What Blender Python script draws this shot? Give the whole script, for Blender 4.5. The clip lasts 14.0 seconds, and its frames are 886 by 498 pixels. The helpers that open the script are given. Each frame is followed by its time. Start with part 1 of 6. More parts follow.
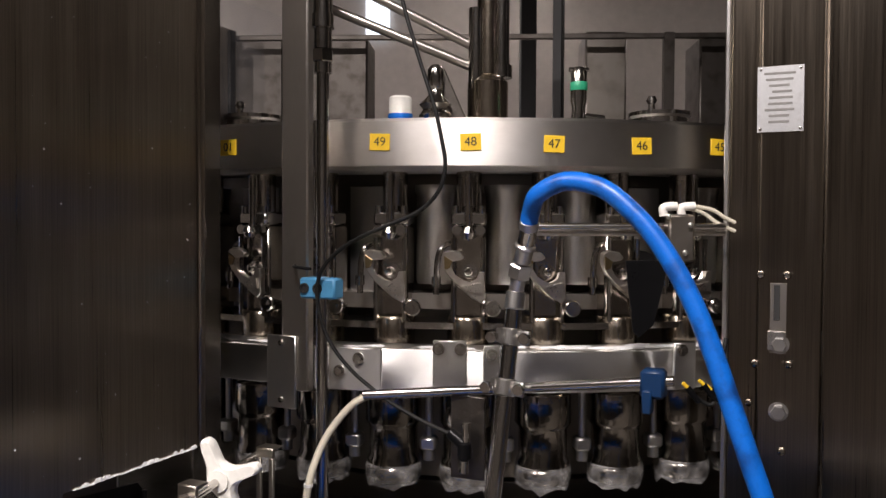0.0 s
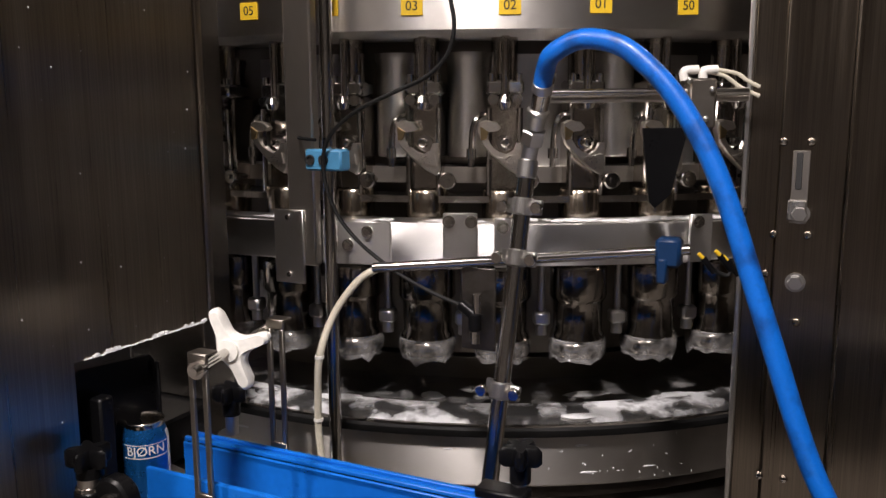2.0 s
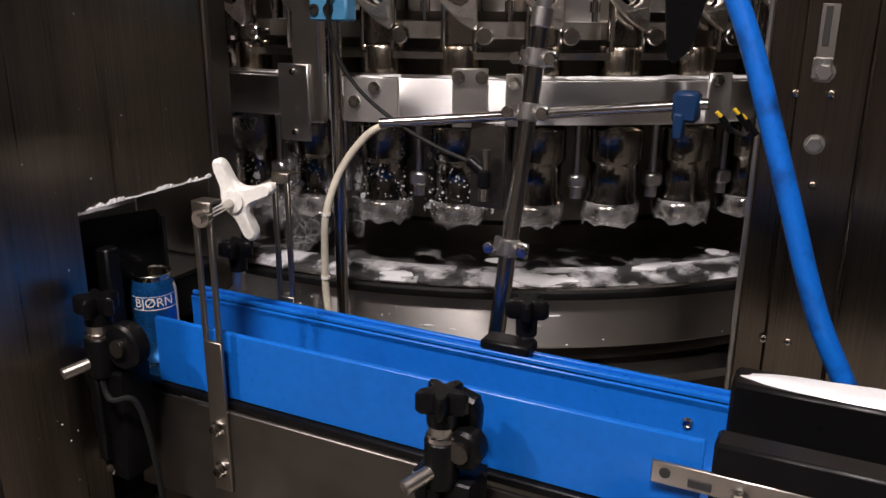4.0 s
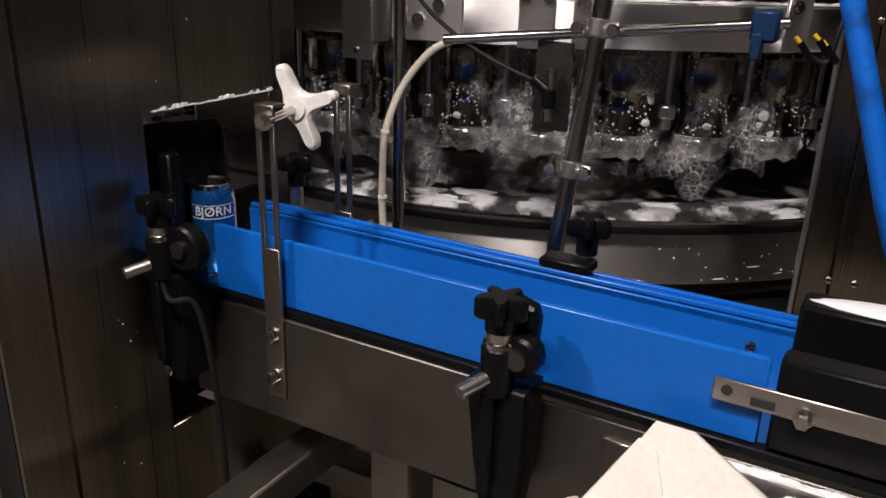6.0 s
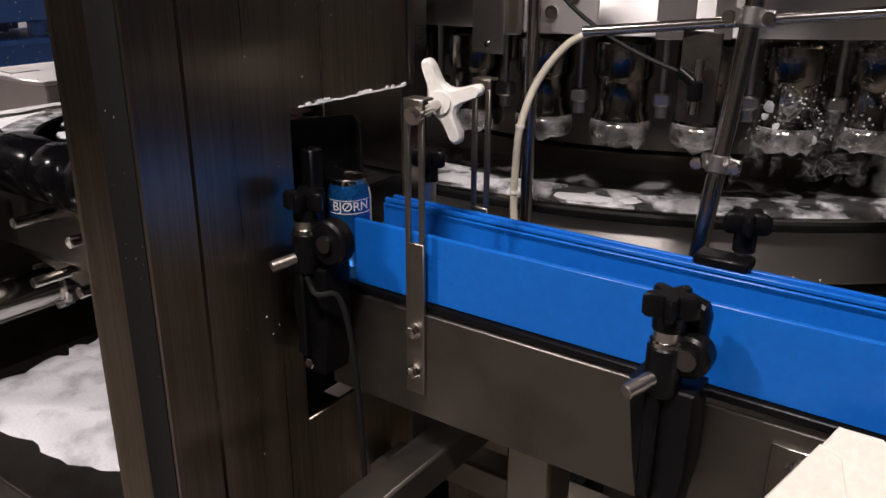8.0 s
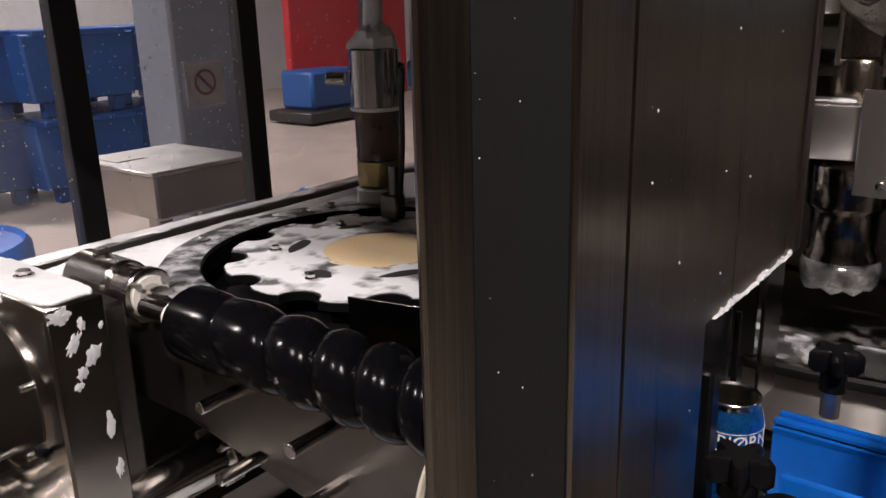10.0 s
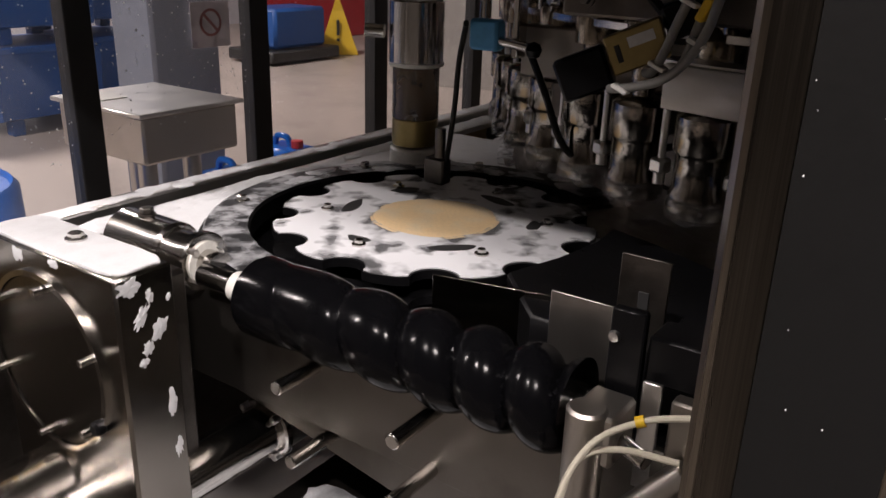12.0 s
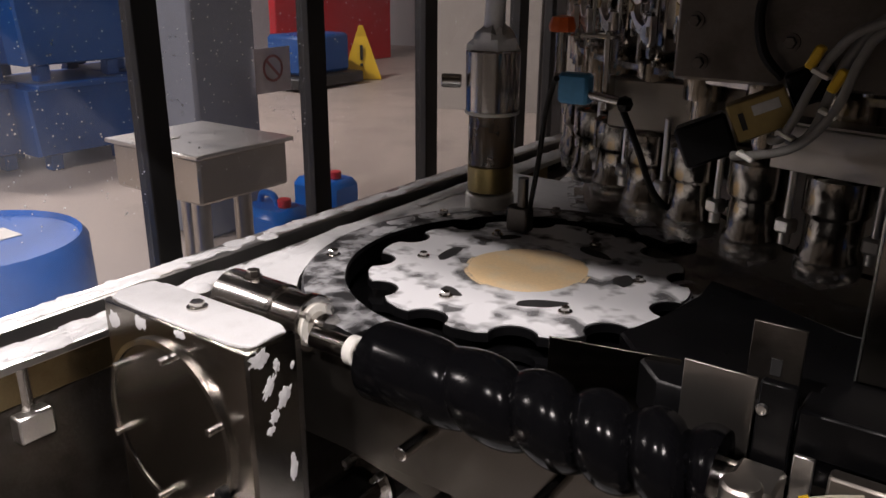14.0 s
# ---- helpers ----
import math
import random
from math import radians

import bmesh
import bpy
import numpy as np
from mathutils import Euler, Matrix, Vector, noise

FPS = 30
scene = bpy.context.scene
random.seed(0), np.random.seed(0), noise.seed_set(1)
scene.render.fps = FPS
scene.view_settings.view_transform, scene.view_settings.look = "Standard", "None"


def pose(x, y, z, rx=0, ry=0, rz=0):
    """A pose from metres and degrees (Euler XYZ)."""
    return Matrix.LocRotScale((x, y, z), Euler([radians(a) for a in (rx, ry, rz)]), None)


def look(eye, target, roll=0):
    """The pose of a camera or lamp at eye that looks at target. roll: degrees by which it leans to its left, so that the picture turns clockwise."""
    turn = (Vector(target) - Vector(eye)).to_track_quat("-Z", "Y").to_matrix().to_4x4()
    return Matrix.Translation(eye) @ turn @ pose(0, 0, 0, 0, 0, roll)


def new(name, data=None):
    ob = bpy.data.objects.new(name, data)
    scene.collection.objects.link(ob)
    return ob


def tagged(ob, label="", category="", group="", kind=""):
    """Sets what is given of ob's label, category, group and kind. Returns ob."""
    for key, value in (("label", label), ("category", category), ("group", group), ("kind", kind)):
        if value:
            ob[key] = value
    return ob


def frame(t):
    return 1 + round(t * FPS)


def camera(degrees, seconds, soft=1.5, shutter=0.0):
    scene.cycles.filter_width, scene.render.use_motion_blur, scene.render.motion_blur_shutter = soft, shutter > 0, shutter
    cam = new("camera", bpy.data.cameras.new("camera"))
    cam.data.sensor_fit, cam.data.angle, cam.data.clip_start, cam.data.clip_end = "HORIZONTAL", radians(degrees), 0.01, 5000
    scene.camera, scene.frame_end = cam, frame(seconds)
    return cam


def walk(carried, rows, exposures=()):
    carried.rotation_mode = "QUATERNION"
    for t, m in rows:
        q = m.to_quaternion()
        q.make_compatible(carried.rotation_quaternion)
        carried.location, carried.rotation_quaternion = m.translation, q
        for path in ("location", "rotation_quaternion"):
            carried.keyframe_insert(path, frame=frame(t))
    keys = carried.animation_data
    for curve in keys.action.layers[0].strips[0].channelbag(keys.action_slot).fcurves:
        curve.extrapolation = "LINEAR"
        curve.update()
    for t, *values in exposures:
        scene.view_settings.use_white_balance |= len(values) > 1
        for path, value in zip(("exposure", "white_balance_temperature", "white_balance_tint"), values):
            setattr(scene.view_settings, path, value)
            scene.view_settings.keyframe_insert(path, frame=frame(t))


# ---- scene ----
cam = camera(57.4, 14.0)
PATH = [
    (0, (0.048, -0.024, 1.475), (-0.049, 1.973, 1.424), 0.3),
    (0.5, (0.05, -0.021, 1.469), (-0.048, 1.972, 1.336), 0.2),
    (1, (0.047, -0.013, 1.458), (-0.057, 1.972, 1.243), -0.1),
    (1.5, (0.047, -0.003, 1.455), (-0.069, 1.976, 1.188), -0.2),
    (2, (0.049, 0.006, 1.445), (-0.075, 1.976, 1.126), -0.2),
    (2.5, (0.048, 0.011, 1.433), (-0.072, 1.972, 1.057), -0.3),
    (3, (0.048, 0.015, 1.417), (-0.073, 1.962, 0.974), -0.5),
    (3.5, (0.048, 0.018, 1.408), (-0.077, 1.945, 0.892), -0.1),
    (3.7, (0.049, 0.018, 1.407), (-0.081, 1.936, 0.857), 0.1),
    (5.8, (0.036, 0.009, 1.353), (-0.195, 1.874, 0.67), 1.7),
    (6, (0.034, 0.012, 1.352), (-0.212, 1.873, 0.662), 1.7),
    (6.5, (0.027, 0.006, 1.349), (-0.254, 1.862, 0.66), 1.7),
    (7, (0.017, 0.001, 1.346), (-0.275, 1.857, 0.661), 1.6),
    (7.5, (0.011, 0.006, 1.345), (-0.29, 1.86, 0.658), 1.4),
    (8, (-0.046, 0.008, 1.343), (-0.471, 1.835, 0.647), 0.2),
    (8.5, (-0.124, 0.028, 1.35), (-0.627, 1.861, 0.726), 0.1),
    (9, (-0.24, 0.122, 1.377), (-0.729, 1.986, 0.842), -1.0),
    (9.2, (-0.283, 0.163, 1.385), (-0.828, 2.027, 0.909), -1.1),
    (11.3, (-0.615, 0.324, 1.418), (-1.14, 2.089, 0.638), -2.2),
    (11.5, (-0.603, 0.327, 1.419), (-1.132, 2.118, 0.703), -1.3),
    (12, (-0.656, 0.289, 1.424), (-1.057, 2.119, 0.724), 1.9),
    (12.5, (-0.686, 0.252, 1.444), (-0.918, 2.09, 0.692), 4.1),
    (13, (-0.744, 0.255, 1.48), (-1.2, 2.092, 0.832), 1.5),
    (13.5, (-0.773, 0.254, 1.489), (-1.219, 2.1, 0.86), 1.2),
    (14, (-0.782, 0.268, 1.482), (-1.228, 2.102, 0.821), 0.4),
]
EXPOSURES = [(0, 0.1, 6500, 18), (1.5, 0.1, 6500, 18), (3, 0.0, 6500, 20), (6, -0.28, 6500, 20), (8, -0.25, 6500, 20), (9, 0.0, 6500, 20), (12.5, 0.0, 6500, 19), (14, -0.2, 6500, 19)]
walk(cam, [(t, look(eye, target, roll)) for t, eye, target, roll in PATH], EXPOSURES)

# ---- world and light ----
world = bpy.data.worlds.new("world")
scene.world = world
world.use_nodes = True
world.node_tree.nodes["Background"].inputs["Color"].default_value = (0.5, 0.55, 0.65, 1)
world.node_tree.nodes["Background"].inputs["Strength"].default_value = 0.02
scene.view_settings.exposure = 0.0

TURN = -21.8                      # the machine's axes against the world's, degrees
CU, SU = math.cos(radians(TURN)), math.sin(radians(TURN))
HUB = (-0.788, 2.059)             # the carousel's centre on the machine's axes
SPIN = 15.53                      # degrees a second
STAR_PHASE = 1.5
SCREW_PHASE = 0.0


def at(u, v, z, rx=0, ry=0, rz=0):
    """A pose on the machine's axes: u along the conveyor, v across it."""
    return Matrix.Translation((u * CU - v * SU, u * SU + v * CU, z)) @ pose(0, 0, 0, 0, 0, TURN) @ pose(0, 0, 0, rx, ry, rz)


# ---- materials ----
def material(name, color, rough=0.5, metal=0.0, grain=None, bump=0.0, dirt=0.0, dirt_color=(0.05, 0.045, 0.04), scale=12.0, coat=0.0, gloss=0.5):
    m = bpy.data.materials.new(name)
    m.use_nodes = True
    n, l = m.node_tree.nodes, m.node_tree.links
    b = n["Principled BSDF"]
    b.inputs["Roughness"].default_value, b.inputs["Metallic"].default_value = rough, metal
    b.inputs["Coat Weight"].default_value, b.inputs["Coat Roughness"].default_value = coat, 0.08
    b.inputs["Specular IOR Level"].default_value = gloss
    tc, mp = n.new("ShaderNodeTexCoord"), n.new("ShaderNodeMapping")
    mp.inputs["Scale"].default_value = grain or (1, 1, 1)
    l.new(tc.outputs["Object"], mp.inputs["Vector"])
    fine, broad = n.new("ShaderNodeTexNoise"), n.new("ShaderNodeTexNoise")
    fine.inputs["Scale"].default_value, fine.inputs["Detail"].default_value = scale * 12, 5
    broad.inputs["Scale"].default_value, broad.inputs["Detail"].default_value = scale, 6
    l.new(mp.outputs[0], fine.inputs["Vector"])
    l.new(tc.outputs["Object"], broad.inputs["Vector"])
    ramp = n.new("ShaderNodeMapRange")
    ramp.inputs["From Min"].default_value, ramp.inputs["From Max"].default_value = 0.48, 0.72
    l.new(broad.outputs["Fac"], ramp.inputs["Value"])
    mix = n.new("ShaderNodeMix")
    mix.data_type = "RGBA"
    mix.inputs[6].default_value, mix.inputs[7].default_value = (*color, 1), (*dirt_color, 1)
    fade = n.new("ShaderNodeMath")
    fade.operation = "MULTIPLY"
    fade.inputs[1].default_value = dirt
    l.new(ramp.outputs[0], fade.inputs[0])
    l.new(fade.outputs[0], mix.inputs[0])
    hsv = n.new("ShaderNodeHueSaturation")
    l.new(mix.outputs[2], hsv.inputs["Color"])
    vary = n.new("ShaderNodeMapRange")
    vary.inputs["To Min"].default_value, vary.inputs["To Max"].default_value = 0.86, 1.14
    l.new(fine.outputs["Fac"], vary.inputs["Value"])
    l.new(vary.outputs[0], hsv.inputs["Value"])
    l.new(hsv.outputs[0], b.inputs["Base Color"])
    rr = n.new("ShaderNodeMapRange")
    rr.inputs["To Min"].default_value, rr.inputs["To Max"].default_value = max(rough - 0.12, 0.03), min(rough + 0.14, 1)
    both = n.new("ShaderNodeMix")
    both.inputs[0].default_value = 0.5
    l.new(broad.outputs["Fac"], both.inputs[2])
    l.new(fine.outputs["Fac"], both.inputs[3])
    l.new(both.outputs[0], rr.inputs["Value"])
    l.new(rr.outputs[0], b.inputs["Roughness"])
    if bump:
        bp = n.new("ShaderNodeBump")
        bp.inputs["Strength"].default_value, bp.inputs["Distance"].default_value = bump, 0.002
        l.new(fine.outputs["Fac"], bp.inputs["Height"])
        l.new(bp.outputs[0], b.inputs["Normal"])
    return m


def glow(name, color, strength):
    m = bpy.data.materials.new(name)
    m.use_nodes = True
    b = m.node_tree.nodes["Principled BSDF"]
    b.inputs["Emission Color"].default_value, b.inputs["Emission Strength"].default_value = (*color, 1), strength
    return m


STEEL = material("brushed_steel", (0.52, 0.49, 0.45), 0.34, 1, (40, 40, 0.6), 0.10, 0.35, (0.30, 0.27, 0.23), 6)
STEEL_H = material("steel_grained_along", (0.52, 0.49, 0.45), 0.32, 1, (0.6, 40, 40), 0.10, 0.35, (0.30, 0.27, 0.23), 6)
POLISH = material("polished_steel", (0.62, 0.60, 0.57), 0.14, 1, None, 0.03, 0.3, (0.35, 0.32, 0.28), 20)
BRIGHT = material("satin_steel", (0.72, 0.71, 0.69), 0.30, 1, (30, 30, 1), 0.06, 0.2, (0.5, 0.48, 0.45), 10)
# Worn steel, its base lowered further to put shade into the colour.
DULL = material("worn_shade_darkened_steel", (0.14, 0.127, 0.115), 0.40, 1, None, 0.2, 0.7, (0.06, 0.05, 0.042), 14)
MIRROR = material("dark_wet_steel", (0.24, 0.22, 0.195), 0.17, 1, (40, 40, 0.8), 0.12, 0.5, (0.20, 0.18, 0.15), 8)
BELL = material("brown_glazed_steel", (0.34, 0.315, 0.28), 0.12, 1, None, 0.30, 0.6, (0.10, 0.085, 0.07), 9)
VALVE = material("wet_valve_steel", (0.52, 0.48, 0.43), 0.16, 1, None, 0.30, 0.6, (0.14, 0.12, 0.10), 10)
LEVER = material("bronzed_lever_steel", (0.80, 0.76, 0.70), 0.30, 1, None, 0.12, 0.5, (0.42, 0.30, 0.17), 30)
PLATING = material("grey_side_plate_steel", (0.18, 0.166, 0.148), 0.42, 1, (30, 30, 1.5), 0.15, 0.8, (0.12, 0.108, 0.095), 12)
SOILED = material("soiled_steel", (0.30, 0.275, 0.245), 0.38, 1, (0.8, 40, 40), 0.1, 0.6, (0.14, 0.12, 0.10), 7)
NECK = material("brown_stained_steel", (0.48, 0.42, 0.34), 0.20, 1, None, 0.2, 0.6, (0.24, 0.17, 0.11), 12)
BRASS = material("amber_stained_steel", (0.40, 0.31, 0.17), 0.3, 1, None, 0.1, 0.5, (0.25, 0.16, 0.07), 30)
BLUE = material("blue_plastic", (0.003, 0.128, 0.54), 0.30, 0, None, 0.05, 0.40, (0.002, 0.08, 0.38), 9, 0.0, 0.3)
BLOCK = material("light_blue_plastic", (0.07, 0.28, 0.50), 0.45, 0, None, 0.05, 0.4, (0.04, 0.16, 0.3), 40)
NAVY = material("deep_blue_plastic", (0.002, 0.024, 0.08), 0.4, 0, None, 0.05, 0.4, (0.002, 0.012, 0.04), 40)
HOSE = material("blue_rubber", (0.0, 0.13, 0.58), 0.38, 0, None, 0.12, 0.95, (0.003, 0.035, 0.16), 32, 0.1)
BLACK = material("black_plastic", (0.0045, 0.0045, 0.005), 0.30, 0, None, 0.06, 0.2, (0.009, 0.009, 0.009), 25, 0.0, 0.13)
WORM = material("wet_black_plastic", (0.0025, 0.0025, 0.003), 0.14, 0, None, 0.05, 0.3, (0.004, 0.004, 0.0045), 30, 0.0, 0.09)
RUBBER = material("black_rubber", (0.008, 0.008, 0.008), 0.55, 0, None, 0.1, gloss=0.2)
WHITE = material("white_plastic", (0.80, 0.79, 0.74), 0.35, 0, None, 0.03, 0.15, (0.62, 0.6, 0.52), 12, 0.1)
TUBE = material("cream_tubing", (0.66, 0.62, 0.50), 0.35, 0, None, 0.03, 0.2, (0.5, 0.45, 0.33), 20, 0.2)
CREAM = material("cream_foam_board", (0.78, 0.73, 0.65), 0.65, 0, None, 0.12, 0.3, (0.64, 0.53, 0.38), 14)
FOAM = material("beer_foam", (0.78, 0.79, 0.80), 0.45, 0, None, 0.5, 0.3, (0.6, 0.6, 0.6), 45, 0.2)
AMBER = material("pale_amber_foam", (0.86, 0.64, 0.36), 0.4, 0, None, 0.25, 0.6, (0.75, 0.68, 0.52), 18, 0.3)
TEAL = material("teal_bristle", (0.01, 0.10, 0.12), 0.5)
FOAM_THIN = material("thin_wet_foam", (0.60, 0.61, 0.63), 0.4, 0, None, 0.4, 0.75, (0.16, 0.16, 0.17), 16, 0.3)
PINK = material("faded_red_print", (0.55, 0.25, 0.25), 0.5)
PILLAR = material("blue_grey_paint", (0.22, 0.24, 0.29), 0.6, 0, None, 0.04, 0.3, (0.17, 0.19, 0.23), 2)
YELLOW = material("yellow_sticker", (0.80, 0.52, 0.02), 0.5, 0, None, 0.03, 0.25, (0.55, 0.33, 0.02), 60)
INK = material("black_ink", (0.02, 0.02, 0.02), 0.5)
SILVER = material("engraved_plate", (0.62, 0.63, 0.64), 0.4, 0.8, None, 0.05, 0.4, (0.4, 0.4, 0.4), 60)
CANBLUE = material("metallic_blue_print", (0.012, 0.16, 0.50), 0.28, 0.75, None, 0.02, 0.1)
CANTIN = material("can_aluminium", (0.72, 0.68, 0.60), 0.22, 1)
ORANGE = material("orange_plastic", (0.75, 0.13, 0.02), 0.35, 0, None, 0.03, 0.3, (0.4, 0.06, 0.01), 30)
GREEN = material("green_band", (0.02, 0.30, 0.16), 0.4)
GOLD = material("brass_valve_body", (0.36, 0.28, 0.12), 0.35, 0.9, None, 0.05)
GREYCABLE = material("grey_cable", (0.22, 0.215, 0.205), 0.5, 0, None, 0.05)
CONCRETE = material("grey_floor", (0.46, 0.395, 0.35), 0.45, 0, None, 0.10, 0.6, (0.28, 0.24, 0.21), 1.5)
# Two dark tones for unseen surfaces, set to limit bounce and reflections.
GLOOM = material("low_bounce_paint", (0.10, 0.09, 0.08), 0.7, 0, None, 0.05, 0.3, (0.07, 0.065, 0.06), 1.0)
DIM = material("mid_bounce_paint", (0.21, 0.19, 0.17), 0.7, 0, None, 0.05, 0.3, (0.16, 0.145, 0.13), 1.0)
# Tone of the added unseen floor, chosen for its reflection in the steel.
MIRRORED_FLOOR = material("dark_mirrored_floor", (0.18, 0.165, 0.15), 0.35, 0, None, 0.05, 0.4, (0.07, 0.065, 0.06), 1.0, 0.0, 0.3)
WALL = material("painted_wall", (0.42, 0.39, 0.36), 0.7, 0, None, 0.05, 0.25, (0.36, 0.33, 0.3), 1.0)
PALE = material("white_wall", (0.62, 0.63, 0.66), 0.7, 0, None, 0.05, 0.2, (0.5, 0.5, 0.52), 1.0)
RED = material("red_paint", (0.55, 0.02, 0.03), 0.5, 0, None, 0.03, 0.2, (0.4, 0.015, 0.02), 2)
BIN = material("blue_bin_plastic", (0.005, 0.075, 0.30), 0.45, 0, None, 0.05, 0.4, (0.01, 0.06, 0.2), 3)
FRAME = material("black_painted_frame", (0.02, 0.02, 0.02), 0.45, 0, None, 0.05)
DARK = material("dark_interior", (0.02, 0.02, 0.02), 0.7)

def hazy(name, color, low, high, scale, rough=0.08, span0=0.35, span1=0.68, relief=0.0):
    """A clear skin that is clouded more in some places than in others."""
    m = bpy.data.materials.new(name)
    m.use_nodes = True
    n, l = m.node_tree.nodes, m.node_tree.links
    p = n["Principled BSDF"]
    p.inputs["Base Color"].default_value, p.inputs["Roughness"].default_value = (*color, 1), rough
    clear, mix, tex, span = n.new("ShaderNodeBsdfTransparent"), n.new("ShaderNodeMixShader"), n.new("ShaderNodeTexNoise"), n.new("ShaderNodeMapRange")
    tex.inputs["Scale"].default_value, tex.inputs["Detail"].default_value = scale, 4
    span.inputs["From Min"].default_value, span.inputs["From Max"].default_value = span0, span1
    tc = n.new("ShaderNodeTexCoord")
    l.new(tc.outputs["Object"], tex.inputs["Vector"])
    if relief:
        fine, bp = n.new("ShaderNodeTexNoise"), n.new("ShaderNodeBump")
        l.new(tc.outputs["Object"], fine.inputs["Vector"])
        fine.inputs["Scale"].default_value, bp.inputs["Strength"].default_value, bp.inputs["Distance"].default_value = 400, relief, 0.002
        l.new(fine.outputs["Fac"], bp.inputs["Height"])
        l.new(bp.outputs[0], p.inputs["Normal"])
    span.inputs["To Min"].default_value, span.inputs["To Max"].default_value = low, high
    l.new(tex.outputs["Fac"], span.inputs["Value"])
    l.new(span.outputs[0], mix.inputs[0])
    l.new(clear.outputs[0], mix.inputs[1])
    l.new(p.outputs[0], mix.inputs[2])
    l.new(mix.outputs[0], n["Material Output"].inputs["Surface"])
    return m


GLASS = hazy("hazy_wet_glass", (0.80, 0.82, 0.88), 0.03, 0.13, 2.5)
FROTH = hazy("thin_froth", (0.62, 0.61, 0.60), 0.02, 0.42, 45.0, 0.12)
SKIN = hazy("foam_skin", (0.80, 0.81, 0.83), 0.08, 0.97, 17.0, 0.4, 0.36, 0.50, 0.25)
for node in SKIN.node_tree.nodes:
    if node.type == "TEX_NOISE" and node.inputs["Scale"].default_value < 100:
        node.inputs["Detail"].default_value = 2.5
# White for the lip's foam and for the lamps mirrored in it.
LIPSHEEN = hazy("lip_foam_and_sheen", (0.84, 0.85, 0.87), 0.05, 0.98, 18.0, 0.3, 0.46, 0.60, 0.3)
PATCHES = hazy("patchy_foam", (0.62, 0.63, 0.65), 0.05, 0.75, 24.0, 0.3, 0.42, 0.64, 0.4)


def turned(name, color, rough, grain, stain, scale, way):
    """Brushed steel, which draws lights out into streaks across its grain."""
    m = material(name, color, rough, 1, grain, 0.06, 0.4, stain, scale)
    n, l = m.node_tree.nodes, m.node_tree.links
    tn = n.new("ShaderNodeTangent")
    tn.direction_type, tn.axis = "RADIAL", "Z"
    l.new(tn.outputs[0], n["Principled BSDF"].inputs["Tangent"])
    n["Principled BSDF"].inputs["Anisotropic"].default_value = 0.9
    n["Principled BSDF"].inputs["Anisotropic Rotation"].default_value = way
    return m


RINGSTEEL = turned("turned_steel", (0.60, 0.58, 0.55), 0.42, (1, 1, 60), (0.3, 0.27, 0.23), 8, 0.25)
# Paler copy of the turned steel; the lamp's reflection is in its colour.
LITSTEEL = turned("lamp_lit_turned_steel", (0.80, 0.79, 0.77), 0.45, (1, 1, 60), (0.6, 0.58, 0.55), 10, 0.25)


def cabinet_steel():
    """Upright-brushed sheet: hair-fine lines, long faint streaks and dull patches."""
    m = bpy.data.materials.new("cabinet_steel")
    m.use_nodes = True
    n, l = m.node_tree.nodes, m.node_tree.links
    b = n["Principled BSDF"]
    b.inputs["Metallic"].default_value = 1.0
    tc = n.new("ShaderNodeTexCoord")

    def grain(size, detail):
        mp, tex = n.new("ShaderNodeMapping"), n.new("ShaderNodeTexNoise")
        mp.inputs["Scale"].default_value = size
        tex.inputs["Scale"].default_value, tex.inputs["Detail"].default_value = 1.0, detail
        l.new(tc.outputs["Object"], mp.inputs["Vector"])
        l.new(mp.outputs[0], tex.inputs["Vector"])
        return tex.outputs["Fac"]

    def spread(value, low, high, to_low, to_high):
        r = n.new("ShaderNodeMapRange")
        r.inputs["From Min"].default_value, r.inputs["From Max"].default_value = low, high
        r.inputs["To Min"].default_value, r.inputs["To Max"].default_value = to_low, to_high
        l.new(value, r.inputs["Value"])
        return r.outputs[0]

    def times(a, c):
        k = n.new("ShaderNodeMath")
        k.operation = "MULTIPLY"
        l.new(a, k.inputs[0])
        l.new(c, k.inputs[1])
        return k.outputs[0]
    hair, line, streak, patch = grain((1100, 1100, 9), 3), grain((330, 330, 2.2), 4), grain((38, 38, 1.4), 5), grain((5, 5, 3.5), 6)
    tone = times(times(spread(hair, 0.3, 0.7, 0.86, 1.14), spread(line, 0.3, 0.7, 0.87, 1.13)), times(spread(streak, 0.3, 0.7, 0.86, 1.14), spread(patch, 0.3, 0.7, 0.85, 1.15)))
    hsv = n.new("ShaderNodeHueSaturation")
    hsv.inputs["Color"].default_value = (0.29, 0.25, 0.205, 1)
    l.new(tone, hsv.inputs["Value"])
    l.new(hsv.outputs[0], b.inputs["Base Color"])
    l.new(times(spread(streak, 0.25, 0.75, 0.27, 0.40), spread(line, 0.3, 0.7, 0.85, 1.15)), b.inputs["Roughness"])
    tn = n.new("ShaderNodeTangent")
    tn.direction_type, tn.axis = "RADIAL", "Z"
    l.new(tn.outputs[0], b.inputs["Tangent"])
    b.inputs["Anisotropic"].default_value = 0.85
    bp = n.new("ShaderNodeBump")
    bp.inputs["Strength"].default_value, bp.inputs["Distance"].default_value = 0.25, 0.0006
    l.new(line, bp.inputs["Height"])
    l.new(bp.outputs[0], b.inputs["Normal"])
    return m


PANEL = cabinet_steel()


